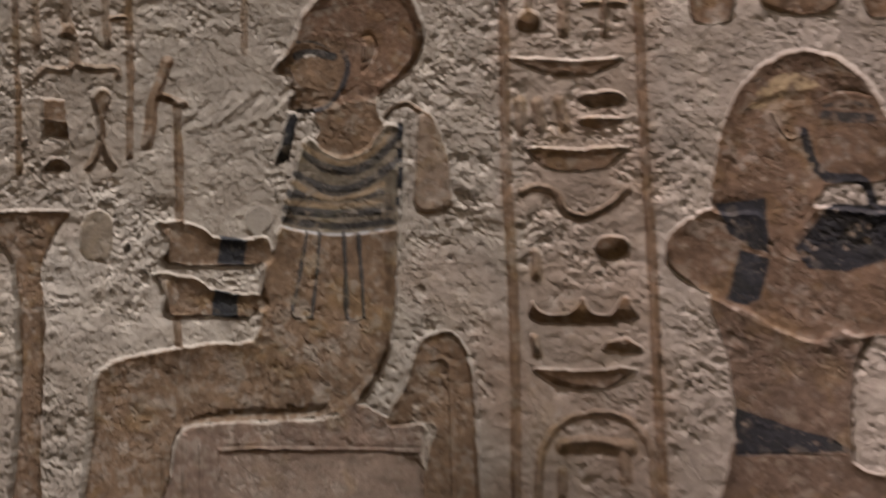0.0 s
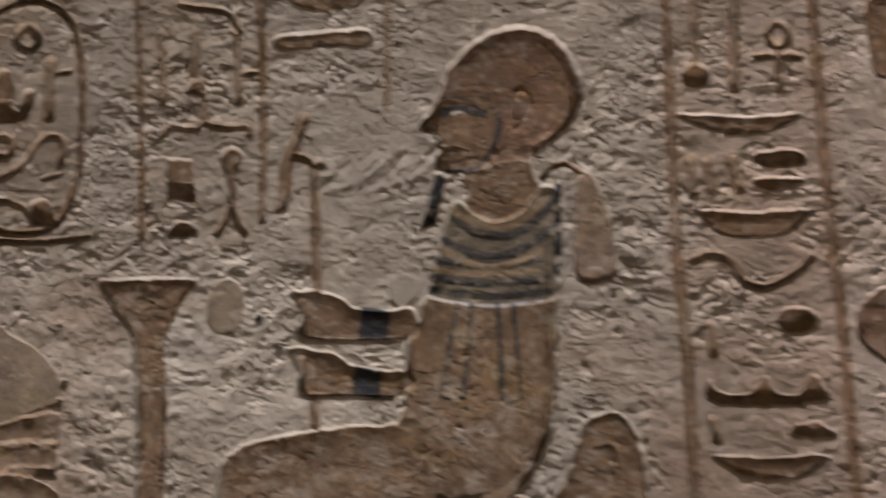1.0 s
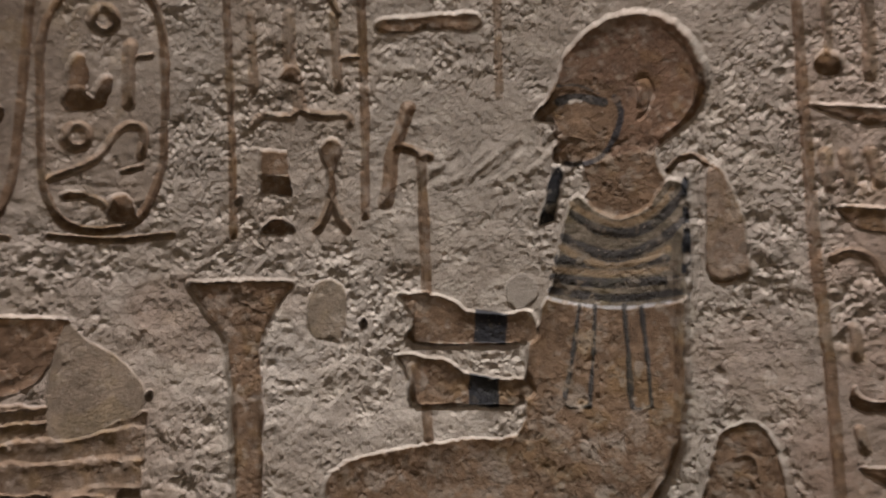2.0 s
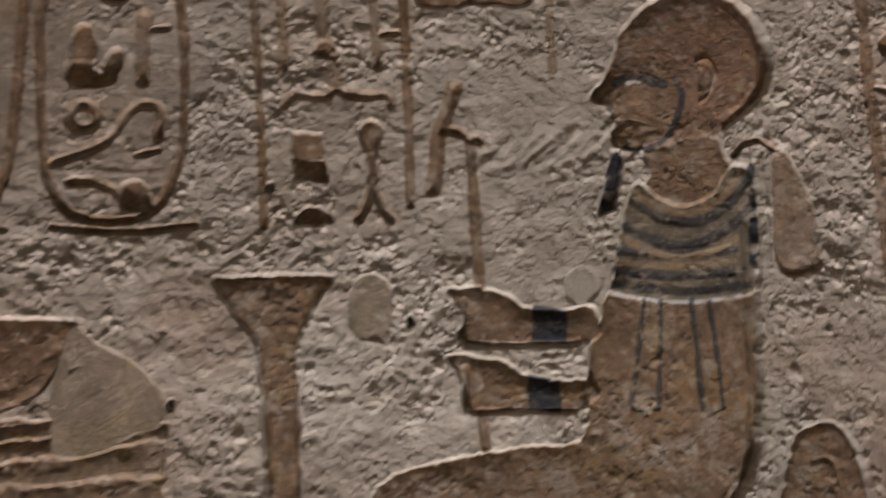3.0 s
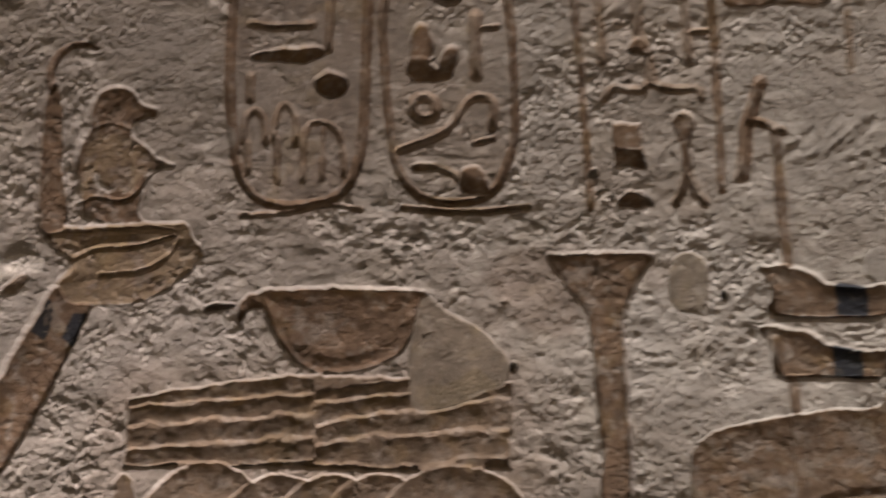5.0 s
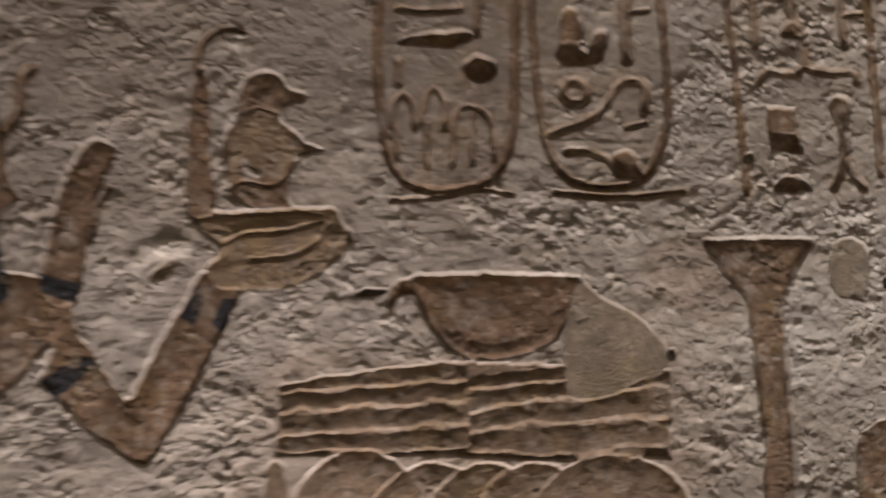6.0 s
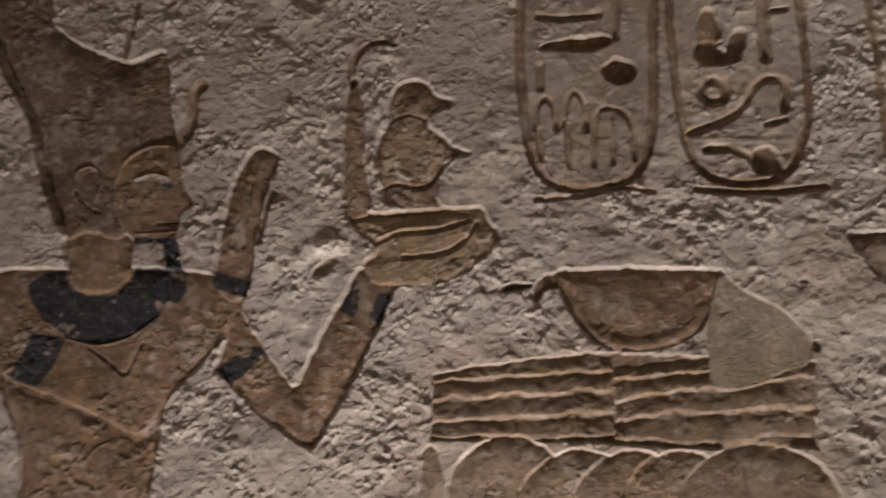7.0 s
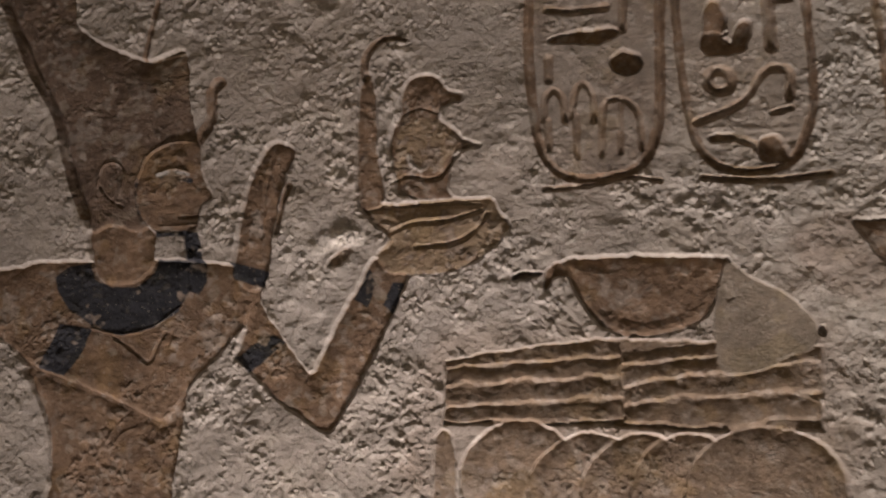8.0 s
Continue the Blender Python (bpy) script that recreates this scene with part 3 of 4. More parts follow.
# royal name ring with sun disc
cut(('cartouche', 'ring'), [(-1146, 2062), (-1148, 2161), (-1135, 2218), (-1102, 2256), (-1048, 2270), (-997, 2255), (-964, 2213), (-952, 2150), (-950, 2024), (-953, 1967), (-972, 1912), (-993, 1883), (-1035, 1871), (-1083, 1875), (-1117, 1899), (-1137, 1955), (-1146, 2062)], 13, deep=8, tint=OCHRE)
cut(('cartouche', 'base_line'), [(-1122, 1864), (-1025, 1855), (-936, 1860)], 11, deep=7)
cut(('cartouche', 'sun_sign'), [(-1031, 2203), (-1034, 2193), (-1043, 2186), (-1054, 2187), (-1064, 2194), (-1068, 2206), (-1064, 2216), (-1056, 2223), (-1044, 2222), (-1035, 2215), (-1031, 2203)], 17, deep=11)
sunk(('cartouche', 'seated_sign'), [(-1106, 2136), (-1092, 2154), (-1077, 2146), (-1072, 2124), (-1077, 2098), (-1106, 2098)], deep=9, swell=1, soft=8)
sunk(('cartouche', 'seated_sign'), [(-1107, 2100), (-1075, 2099), (-1075, 2089), (-1065, 2084), (-1057, 2102), (-1046, 2114), (-1034, 2110), (-1041, 2081), (-1051, 2064), (-1106, 2065)], deep=11, swell=1, soft=8)
cut(('cartouche', 'mast_sign'), [(-1005, 2161), (-1008, 2114), (-1007, 2067)], 20, deep=8.9)
cut(('cartouche', 'mast_sign'), [(-1003, 2141), (-973, 2142)], 9, deep=6.7)
cut(('cartouche', 'sun_sign'), [(-1071, 2017), (-1073, 2007), (-1082, 2002), (-1093, 2002), (-1102, 2008), (-1106, 2019), (-1103, 2029), (-1095, 2035), (-1083, 2034), (-1074, 2028), (-1071, 2017)], 17, deep=11)
cut(('cartouche', 'ripple_sign'), [(-1131, 1953), (-1077, 1971), (-1044, 1994), (-1026, 2022), (-1004, 2033), (-983, 2024), (-986, 1984)], 15, deep=8.9)
cut(('cartouche', 'stroke_sign'), [(-1015, 1961), (-985, 1967)], 10, deep=6.7)
sunk(('cartouche', 'reed_sign'), [(-1109, 1930), (-1094, 1937), (-1071, 1930), (-1071, 1920), (-1104, 1920)], deep=7, swell=1, soft=8)
sunk(('cartouche', 'reed_sign'), [(-1037, 1914), (-1023, 1926), (-1005, 1922), (-992, 1890), (-998, 1883), (-1033, 1885)], deep=10, swell=1, soft=8)
cut(('cartouche', 'reed_sign'), [(-1074, 1925), (-1050, 1916), (-1034, 1904)], 14, deep=4.4)
cut('wall', [(-1116, 1942), (-1074, 1943), (-1034, 1936), (-980, 1936)], 10, deep=-1.5)

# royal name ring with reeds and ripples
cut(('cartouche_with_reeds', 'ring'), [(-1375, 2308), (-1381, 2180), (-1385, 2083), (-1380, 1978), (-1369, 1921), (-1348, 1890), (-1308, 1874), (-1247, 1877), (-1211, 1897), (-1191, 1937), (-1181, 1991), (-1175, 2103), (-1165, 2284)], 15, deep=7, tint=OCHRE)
cut(('cartouche_with_reeds', 'base_line'), [(-1367, 1860), (-1300, 1864), (-1238, 1873), (-1189, 1864)], 9, deep=7)
cut(('cartouche_with_reeds', 'ripple_sign'), [(-1352, 2160), (-1313, 2154), (-1259, 2156)], 15, deep=7.8)
sunk(('cartouche_with_reeds', 'ripple_sign'), [(-1352, 2107), (-1319, 2120), (-1256, 2123), (-1243, 2109), (-1284, 2097)], deep=9, swell=2, soft=8)
cut(('cartouche_with_reeds', 'stroke_sign'), [(-1226, 2222), (-1233, 2116)], 13, deep=6.7)
sunk(('cartouche_with_reeds', 'disc_sign'), [(-1204, 2059), (-1210, 2047), (-1223, 2041), (-1239, 2042), (-1251, 2051), (-1255, 2064), (-1249, 2075), (-1237, 2082), (-1221, 2080), (-1209, 2072)], deep=13, swell=2, soft=12)
cut(('cartouche_with_reeds', 'stroke_sign'), [(-1353, 2077), (-1354, 2041)], 15, deep=6.7)
cut(('cartouche_with_reeds', 'reed_sign'), [(-1365, 1975), (-1362, 2009), (-1347, 2023), (-1333, 2007), (-1331, 1973)], 12, deep=7)
cut(('cartouche_with_reeds', 'reed_sign'), [(-1360, 1972), (-1358, 1928)], 13, deep=6)
cut(('cartouche_with_reeds', 'reed_sign'), [(-1320, 1979), (-1312, 2018), (-1300, 2030), (-1287, 2013), (-1285, 1969)], 12, deep=7)
cut(('cartouche_with_reeds', 'reed_sign'), [(-1314, 1978), (-1314, 1910)], 11, deep=5.5)
cut(('cartouche_with_reeds', 'basket_work_sign'), [(-1275, 1913), (-1270, 1987), (-1253, 2001), (-1231, 1995), (-1215, 1971), (-1213, 1918)], 12, deep=7)
cut(('cartouche_with_reeds', 'basket_work_sign'), [(-1242, 1996), (-1246, 1913)], 10, deep=5.5)

# lotus offering stand
sunk(('lotus_stand', 'stem'), [(-911, 1787), (-868, 1790), (-796, 1789), (-752, 1783), (-765, 1763), (-783, 1739), (-795, 1710), (-802, 1681), (-799, 1525), (-800, 1466), (-804, 1370), (-810, 1193), (-868, 1193), (-855, 1342), (-845, 1467), (-847, 1565), (-854, 1683), (-860, 1703), (-881, 1732), (-896, 1757)], deep=10, swell=6, soft=18)
cut(('lotus_stand', 'stem'), [(-843, 1644), (-843, 1467), (-852, 1342), (-864, 1193)], 9, deep=3)
cut(('lotus_stand', 'stem'), [(-804, 1643), (-802, 1467), (-806, 1341), (-812, 1193)], 9, deep=3)
part_of(('lotus_stand', 'flower'), [(-923, 1803), (-740, 1796), (-740, 1772), (-766, 1724), (-792, 1673), (-866, 1676), (-885, 1713), (-916, 1770)])
cut(('lotus_stand', 'flower'), [(-904, 1782), (-868, 1785), (-796, 1783), (-760, 1779)], 8, deep=3)
cut(('lotus_stand', 'flower'), [(-899, 1766), (-879, 1737), (-858, 1712)], 6, deep=-2.5)
cut(('lotus_stand', 'flower'), [(-757, 1772), (-774, 1741), (-789, 1709)], 6, deep=-2)

# offerings: dish, stacked flat loaves, round loaves
sunk(('offering_dish', 'bowl'), [(-1345, 1732), (-1341, 1747), (-1254, 1749), (-1168, 1745), (-1096, 1739), (-1102, 1709), (-1116, 1675), (-1136, 1648), (-1175, 1628), (-1226, 1621), (-1269, 1628), (-1302, 1649), (-1322, 1685), (-1336, 1714)], deep=15, swell=9, soft=22)
sunk(('offering_dish', 'handle'), [(-1375, 1699), (-1374, 1728), (-1355, 1743), (-1338, 1739), (-1332, 1721), (-1356, 1718)], deep=9, swell=3, soft=8)
cut(('offering_dish', 'bowl'), [(-1318, 1698), (-1299, 1662), (-1265, 1640), (-1226, 1633), (-1177, 1640), (-1142, 1658), (-1122, 1684)], 20, deep=-2.4)
sunk(('bread_stack', 'ground'), [(-1539, 1594), (-1472, 1604), (-1382, 1613), (-1299, 1621), (-1118, 1612), (-1064, 1567), (-997, 1605), (-969, 1601), (-978, 1477), (-1103, 1476), (-1353, 1490), (-1542, 1493)], deep=6, swell=0, soft=10, tint=LOAF, corner=1)
shelf(('bread_stack', 'flat_loaf'), [(-1537, 1592), (-1472, 1603), (-1382, 1612), (-1299, 1620), (-1264, 1614)], [(-1536, 1581), (-1392, 1588), (-1266, 1590)])
shelf(('bread_stack', 'flat_loaf'), [(-1537, 1580), (-1463, 1583), (-1392, 1587), (-1266, 1589)], [(-1538, 1550), (-1464, 1555), (-1350, 1558), (-1266, 1562)])
shelf(('bread_stack', 'flat_loaf'), [(-1538, 1549), (-1464, 1553), (-1350, 1557), (-1265, 1560)], [(-1539, 1519), (-1466, 1521), (-1351, 1526), (-1265, 1530)])
shelf(('bread_stack', 'flat_loaf'), [(-1539, 1518), (-1466, 1520), (-1351, 1524), (-1264, 1528)], [(-1540, 1493), (-1466, 1497), (-1353, 1490), (-1264, 1496)])
shelf(('bread_stack', 'flat_loaf'), [(-1258, 1595), (-1194, 1604), (-1120, 1610)], [(-1259, 1576), (-1195, 1584), (-1121, 1589)])
shelf(('bread_stack', 'flat_loaf'), [(-1260, 1574), (-1195, 1582), (-1122, 1587), (-1104, 1581)], [(-1261, 1545), (-1180, 1555), (-1105, 1563)])
shelf(('bread_stack', 'flat_loaf'), [(-1261, 1544), (-1180, 1554), (-1089, 1561), (-1032, 1572), (-974, 1574)], [(-1261, 1518), (-1165, 1526), (-1075, 1531), (-977, 1531)])
shelf(('bread_stack', 'flat_loaf'), [(-1261, 1516), (-1165, 1525), (-1075, 1530), (-976, 1530)], [(-1262, 1489), (-1103, 1477), (-1037, 1494), (-979, 1491)])
shelf(('bread_stack', 'flat_loaf'), [(-1097, 1567), (-1047, 1578), (-997, 1603), (-972, 1599)], [(-1089, 1562), (-1031, 1574), (-974, 1576)])
sunk(('round_loaf', 0), [(-1330, 1402), (-1350, 1347), (-1399, 1312), (-1457, 1312), (-1504, 1346), (-1521, 1402), (-1501, 1459), (-1451, 1494), (-1391, 1493), (-1345, 1458)], deep=11, swell=8, soft=18, tint=LOAF)
sunk(('round_loaf', 1), [(-1225, 1389), (-1245, 1337), (-1293, 1305), (-1352, 1305), (-1398, 1337), (-1414, 1389), (-1394, 1441), (-1344, 1474), (-1284, 1473), (-1239, 1440)], deep=11, swell=8, soft=18, tint=LOAF)
sunk(('round_loaf', 2), [(-1155, 1387), (-1175, 1336), (-1221, 1304), (-1276, 1304), (-1319, 1335), (-1335, 1387), (-1314, 1439), (-1267, 1471), (-1212, 1471), (-1169, 1438)], deep=11, swell=8, soft=18, tint=LOAF)
sunk(('round_loaf', 3), [(-1085, 1385), (-1106, 1334), (-1151, 1302), (-1204, 1301), (-1247, 1333), (-1261, 1385), (-1241, 1438), (-1194, 1471), (-1140, 1470), (-1098, 1437)], deep=11, swell=8, soft=18, tint=LOAF)
sunk(('round_loaf', 4), [(-948, 1384), (-974, 1326), (-1034, 1290), (-1106, 1289), (-1163, 1324), (-1182, 1384), (-1156, 1444), (-1093, 1480), (-1019, 1479), (-964, 1442)], deep=11, swell=8, soft=20, tint=LOAF)
sunk('carved_stick', [(-1566, 1309), (-1561, 1451), (-1552, 1479), (-1539, 1484), (-1528, 1451), (-1529, 1310)], deep=8, swell=4, soft=12, tint=LOAF)

# king holding up an offering: torso, chest, arms, face, crown
sunk('king_figure', [(-2277, 1630), (-2111, 1606), (-1987, 1584), (-1992, 1455), (-2005, 1364), (-2010, 1274), (-2214, 1271), (-2227, 1457), (-2252, 1562)], deep=7, swell=0, soft=20)
sunk('king_figure', [(-2277, 1599), (-2216, 1572), (-2141, 1548), (-2068, 1515), (-2017, 1495), (-1989, 1519), (-1993, 1455), (-2003, 1391), (-2010, 1274), (-2216, 1271), (-2227, 1457), (-2246, 1533)], deep=12, swell=7, soft=22)
sunk('king_figure', [(-2410, 1764), (-2332, 1775), (-2245, 1784), (-2163, 1782), (-2010, 1777), (-1908, 1764), (-1846, 1748), (-1852, 1691), (-1887, 1646), (-1937, 1600), (-1985, 1545), (-2017, 1507), (-2068, 1524), (-2141, 1558), (-2216, 1583), (-2271, 1609), (-2327, 1649), (-2407, 1709)], deep=11, swell=8, soft=26)
sunk('king_figure', [(-1856, 1701), (-1808, 1636), (-1762, 1582), (-1741, 1615), (-1711, 1670), (-1672, 1733), (-1651, 1762), (-1594, 1739), (-1611, 1694), (-1636, 1640), (-1675, 1566), (-1712, 1504), (-1733, 1482), (-1766, 1500), (-1819, 1537), (-1867, 1584), (-1893, 1608), (-1881, 1638)], deep=12, swell=7, soft=20)
sunk('king_figure', [(-1895, 1757), (-1888, 1829), (-1868, 1906), (-1837, 1961), (-1817, 1971), (-1785, 1953), (-1797, 1921), (-1812, 1883), (-1826, 1806), (-1834, 1749), (-1844, 1719), (-1878, 1723)], deep=11, swell=6, soft=18)
cut('king_figure', [(-1827, 1940), (-1840, 1875), (-1846, 1807)], 7, deep=3)
cut('king_figure', [(-1795, 1892), (-1808, 1854), (-1818, 1814)], 9, deep=6, tint=OCHRE)
sunk('king_figure', [(-2159, 1838), (-2106, 1855), (-2045, 1832), (-2040, 1797), (-2045, 1759), (-2076, 1740), (-2120, 1739), (-2146, 1751), (-2161, 1793)], deep=11, swell=7, soft=18)
sunk('king_figure', [(-2360, 2422), (-2342, 2265), (-2292, 2174), (-2249, 2085), (-2218, 1989), (-2183, 1895), (-2159, 1835), (-2117, 1841), (-2051, 1835), (-1981, 1933), (-1958, 1941), (-1966, 1982), (-1977, 2053), (-1988, 2149), (-2056, 2136), (-2124, 2163), (-2175, 2193), (-2202, 2240), (-2211, 2405)], deep=13, swell=6, soft=22, tint=BROWN)
sunk('king_figure', [(-2076, 1919), (-2055, 1962), (-2013, 1981), (-1965, 1981), (-1958, 1946), (-1948, 1909), (-1933, 1880), (-1954, 1871), (-1957, 1852), (-1957, 1834), (-1974, 1823), (-2037, 1828), (-2051, 1835), (-2072, 1868)], deep=7, swell=6, soft=16)
cut('king_figure', [(-2355, 2299), (-2317, 2219), (-2273, 2119), (-2234, 2052), (-2209, 1963), (-2171, 1864)], 18, deep=6, tint=BROWN)
cut('king_figure', [(-2064, 2141), (-2053, 2184), (-2041, 2235), (-2018, 2339)], 9, deep=5, tint=OCHRE)
cut('king_figure', [(-2054, 2134), (-2020, 2141), (-1988, 2145)], 6, deep=-4)
cut('king_figure', [(-1922, 2081), (-1936, 2065), (-1936, 2020), (-1959, 1987)], 21, deep=8, tint=OCHRE)
cut('king_figure', [(-2076, 1919), (-2057, 1960), (-2015, 1983), (-1966, 1984)], 6, deep=-5.5)
cut('king_figure', [(-2036, 1928), (-2007, 1936), (-1981, 1929)], 6, deep=-5)
dye('king_figure', [(-2042, 1918), (-2012, 1923), (-1976, 1912)], BLACK, width=8, wear=0.4)
dye('king_figure', [(-2036, 1926), (-2007, 1931), (-1981, 1924)], (0.30, 0.28, 0.25), width=6, wear=0.2)
dye('king_figure', [(-2076, 1921), (-2075, 1888), (-2064, 1838)], COAL, width=5, wear=0.7)
cut('king_figure', [(-2149, 1913), (-2141, 1947), (-2114, 1953), (-2099, 1930), (-2105, 1895)], 7, deep=-4.5)
cut('king_figure', [(-2145, 1913), (-2129, 1892), (-2101, 1874)], 7, deep=4)
cut('king_figure', [(-1993, 1850), (-1957, 1850)], 6, deep=4)
cut('king_figure', [(-2032, 1834), (-1959, 1835)], 6, deep=-2)
dye('king_figure', [(-1985, 1824), (-1958, 1823), (-1942, 1735), (-1958, 1715), (-1975, 1722)], BLACK, wear=0.1)
cut('king_figure', [(-1984, 1819), (-1973, 1727)], 6, deep=3)
dye('king_figure', [(-2037, 1821), (-1980, 1821)], BLACK, width=8, wear=0.3)
dye('king_figure', [(-2229, 1755), (-2201, 1775), (-2163, 1778), (-2152, 1751), (-2119, 1733), (-2072, 1733), (-2043, 1757), (-2035, 1778), (-1979, 1775), (-1973, 1727), (-1994, 1687), (-2040, 1660), (-2097, 1650), (-2149, 1663), (-2198, 1699), (-2221, 1730)], BLACK, wear=0.1)
cut('king_figure', [(-2155, 1664), (-2097, 1652), (-2040, 1664), (-1991, 1694)], 6, deep=-4)
dye('king_figure', [(-2214, 1675), (-2153, 1663), (-2173, 1618), (-2203, 1583), (-2253, 1598)], BLACK, wear=0.1)
dye('king_figure', [(-1900, 1768), (-1831, 1747), (-1842, 1721), (-1896, 1738)], BLACK, wear=0.1)
dye('king_figure', [(-1894, 1608), (-1828, 1644), (-1805, 1630), (-1867, 1580)], BLACK, wear=0.1)
dye('king_figure', [(-1690, 1697), (-1661, 1744), (-1650, 1723), (-1664, 1682)], BLACK, wear=0.1)
dye('king_figure', [(-1639, 1686), (-1621, 1722), (-1601, 1721), (-1622, 1670)], BLACK, wear=0.1)
cut('king_figure', [(-2112, 1647), (-2075, 1623), (-2047, 1603), (-2031, 1633), (-2017, 1653)], 8, deep=3)
cut('king_figure', [(-2108, 1465), (-2096, 1483), (-2074, 1494)], 8, deep=-3)

# small kneeling figure and feather on an offering bowl
sunk(('offering_bowl', 'bowl'), [(-1670, 1853), (-1613, 1852), (-1518, 1854), (-1457, 1853), (-1444, 1829), (-1426, 1803), (-1466, 1761), (-1522, 1736), (-1578, 1732), (-1625, 1739), (-1645, 1767), (-1623, 1794), (-1655, 1824)], deep=11, swell=7, soft=18)
dye(('offering_bowl', 'bowl'), [(-1670, 1853), (-1613, 1852), (-1518, 1854), (-1457, 1853), (-1426, 1803), (-1466, 1761), (-1522, 1736), (-1578, 1732), (-1625, 1739), (-1645, 1767), (-1623, 1794)], SAND, wear=0.45)
cut(('offering_bowl', 'bowl'), [(-1661, 1843), (-1613, 1843), (-1519, 1845), (-1477, 1842)], 10, deep=5)
cut(('offering_bowl', 'bowl'), [(-1623, 1804), (-1585, 1817), (-1529, 1819), (-1473, 1833)], 9, deep=5)
cut(('offering_bowl', 'bowl'), [(-1581, 1778), (-1521, 1782), (-1485, 1800), (-1462, 1827)], 10, deep=6)
cut(('offering_bowl', 'bowl'), [(-1623, 1811), (-1585, 1824), (-1529, 1827)], 6, deep=-3)
sunk(('offering_bowl', 'feather'), [(-1675, 1850), (-1678, 1937), (-1674, 2033), (-1662, 2076), (-1648, 2070), (-1642, 2012), (-1641, 1935), (-1632, 1860)], deep=9, swell=4, soft=11)
cut(('offering_bowl', 'feather'), [(-1661, 2069), (-1660, 2099), (-1644, 2125), (-1619, 2136), (-1592, 2129)], 11, deep=6, tint=OCHRE)
sunk(('offering_bowl', 'kneeling_figure'), [(-1601, 2033), (-1591, 2056), (-1567, 2067), (-1534, 2061), (-1519, 2040), (-1498, 2030), (-1502, 2016), (-1525, 2012), (-1535, 1997), (-1519, 1977), (-1492, 1953), (-1470, 1940), (-1492, 1935), (-1510, 1930), (-1518, 1908), (-1526, 1871), (-1524, 1856), (-1601, 1861), (-1614, 1895), (-1622, 1943), (-1614, 1981), (-1602, 2004)], deep=8, swell=6, soft=16)
dye(('offering_bowl', 'kneeling_figure'), [(-1612, 1904), (-1611, 1961), (-1595, 1996), (-1541, 1992), (-1496, 1949), (-1525, 1922), (-1535, 1900), (-1576, 1912)], SAND, wear=0.45)
cut(('offering_bowl', 'kneeling_figure'), [(-1597, 2003), (-1569, 2010), (-1538, 2001)], 8, deep=3)
cut(('offering_bowl', 'kneeling_figure'), [(-1618, 1886), (-1591, 1897), (-1566, 1890), (-1540, 1892), (-1519, 1917), (-1490, 1940)], 10, deep=6)
cut(('offering_bowl', 'kneeling_figure'), [(-1589, 1928), (-1584, 1914), (-1569, 1905)], 10, deep=-3, tint=PALE)
cut(('offering_bowl', 'kneeling_figure'), [(-1622, 1914), (-1621, 1962), (-1610, 1995)], 8, deep=4)

# mortar repairs
mend('mortar_patch', [(-1094, 1732), (-1062, 1707), (-1015, 1680), (-981, 1645), (-974, 1619), (-982, 1598), (-1014, 1587), (-1048, 1569), (-1089, 1562), (-1117, 1571), (-1121, 1632), (-1116, 1675), (-1108, 1709)])
mend('mortar_patch', [(-720, 1779), (-696, 1785), (-676, 1769), (-675, 1729), (-682, 1700), (-707, 1696), (-727, 1706), (-732, 1743)])
mend('wall', [(-436, 1770), (-418, 1784), (-396, 1775), (-394, 1749), (-418, 1732), (-437, 1739)])
cut('wall', [(-1098, 1675), (-1080, 1681)], 6, deep=1.3)
cut('wall', [(-1075, 1635), (-1054, 1646)], 7, deep=-1.2)
cut('wall', [(-1110, 1653), (-1099, 1668)], 7, deep=-1.2)
cut('wall', [(-837, 1759), (-805, 1742)], 6, deep=1.2)
cut('wall', [(-704, 1674), (-680, 1676)], 6, deep=1.2)

# gouges, holes and chisel marks in the wall
sunk('wall', [(-646, 1720), (-647, 1716), (-650, 1713), (-653, 1713), (-655, 1716), (-656, 1720), (-655, 1724), (-652, 1727), (-649, 1727), (-647, 1724)], deep=25, swell=0, soft=4, tint=STONE)
sunk('wall', [(-962, 1623), (-963, 1619), (-965, 1617), (-969, 1617), (-971, 1620), (-972, 1623), (-971, 1627), (-968, 1630), (-965, 1629), (-963, 1627)], deep=14, swell=0, soft=4, tint=STONE)
# the highlight on the broken facet is painted in with PALE
dye('wall', [(-1758, 1770), (-1742, 1800), (-1700, 1814), (-1664, 1806), (-1668, 1786), (-1700, 1786), (-1735, 1772)], PALE, wear=0.1)
cut('wall', [(-1750, 1782), (-1722, 1800), (-1690, 1800)], 34, deep=-5.5)
# pit and notch floors are tinted darker to deepen their shade
sunk('wall', [(-1730, 1752), (-1722, 1770), (-1704, 1784), (-1690, 1782), (-1694, 1766), (-1712, 1752)], deep=4, swell=0, soft=8, tint=(0.25, 0.19, 0.145))
sunk('wall', [(-1424, 1718), (-1418, 1727), (-1398, 1729), (-1380, 1726), (-1400, 1720)], deep=13, swell=0, soft=6, tint=(0.16, 0.12, 0.09))
sunk('wall', [(-842, 1906), (-840, 1914), (-832, 1917), (-828, 1910), (-833, 1903)], deep=12, swell=0, soft=5, tint=STONE)
cut('wall', [(-516, 1921), (-494, 1945), (-458, 1975)], 21, deep=2.2, tint=STONE)
cut('wall', [(-486, 1933), (-451, 1962), (-424, 1983)], 21, deep=2.2, tint=STONE)
cut('wall', [(-536, 1943), (-515, 1945)], 21, deep=2.2, tint=STONE)
cut('wall', [(-471, 1920), (-440, 1943)], 21, deep=2.2, tint=STONE)
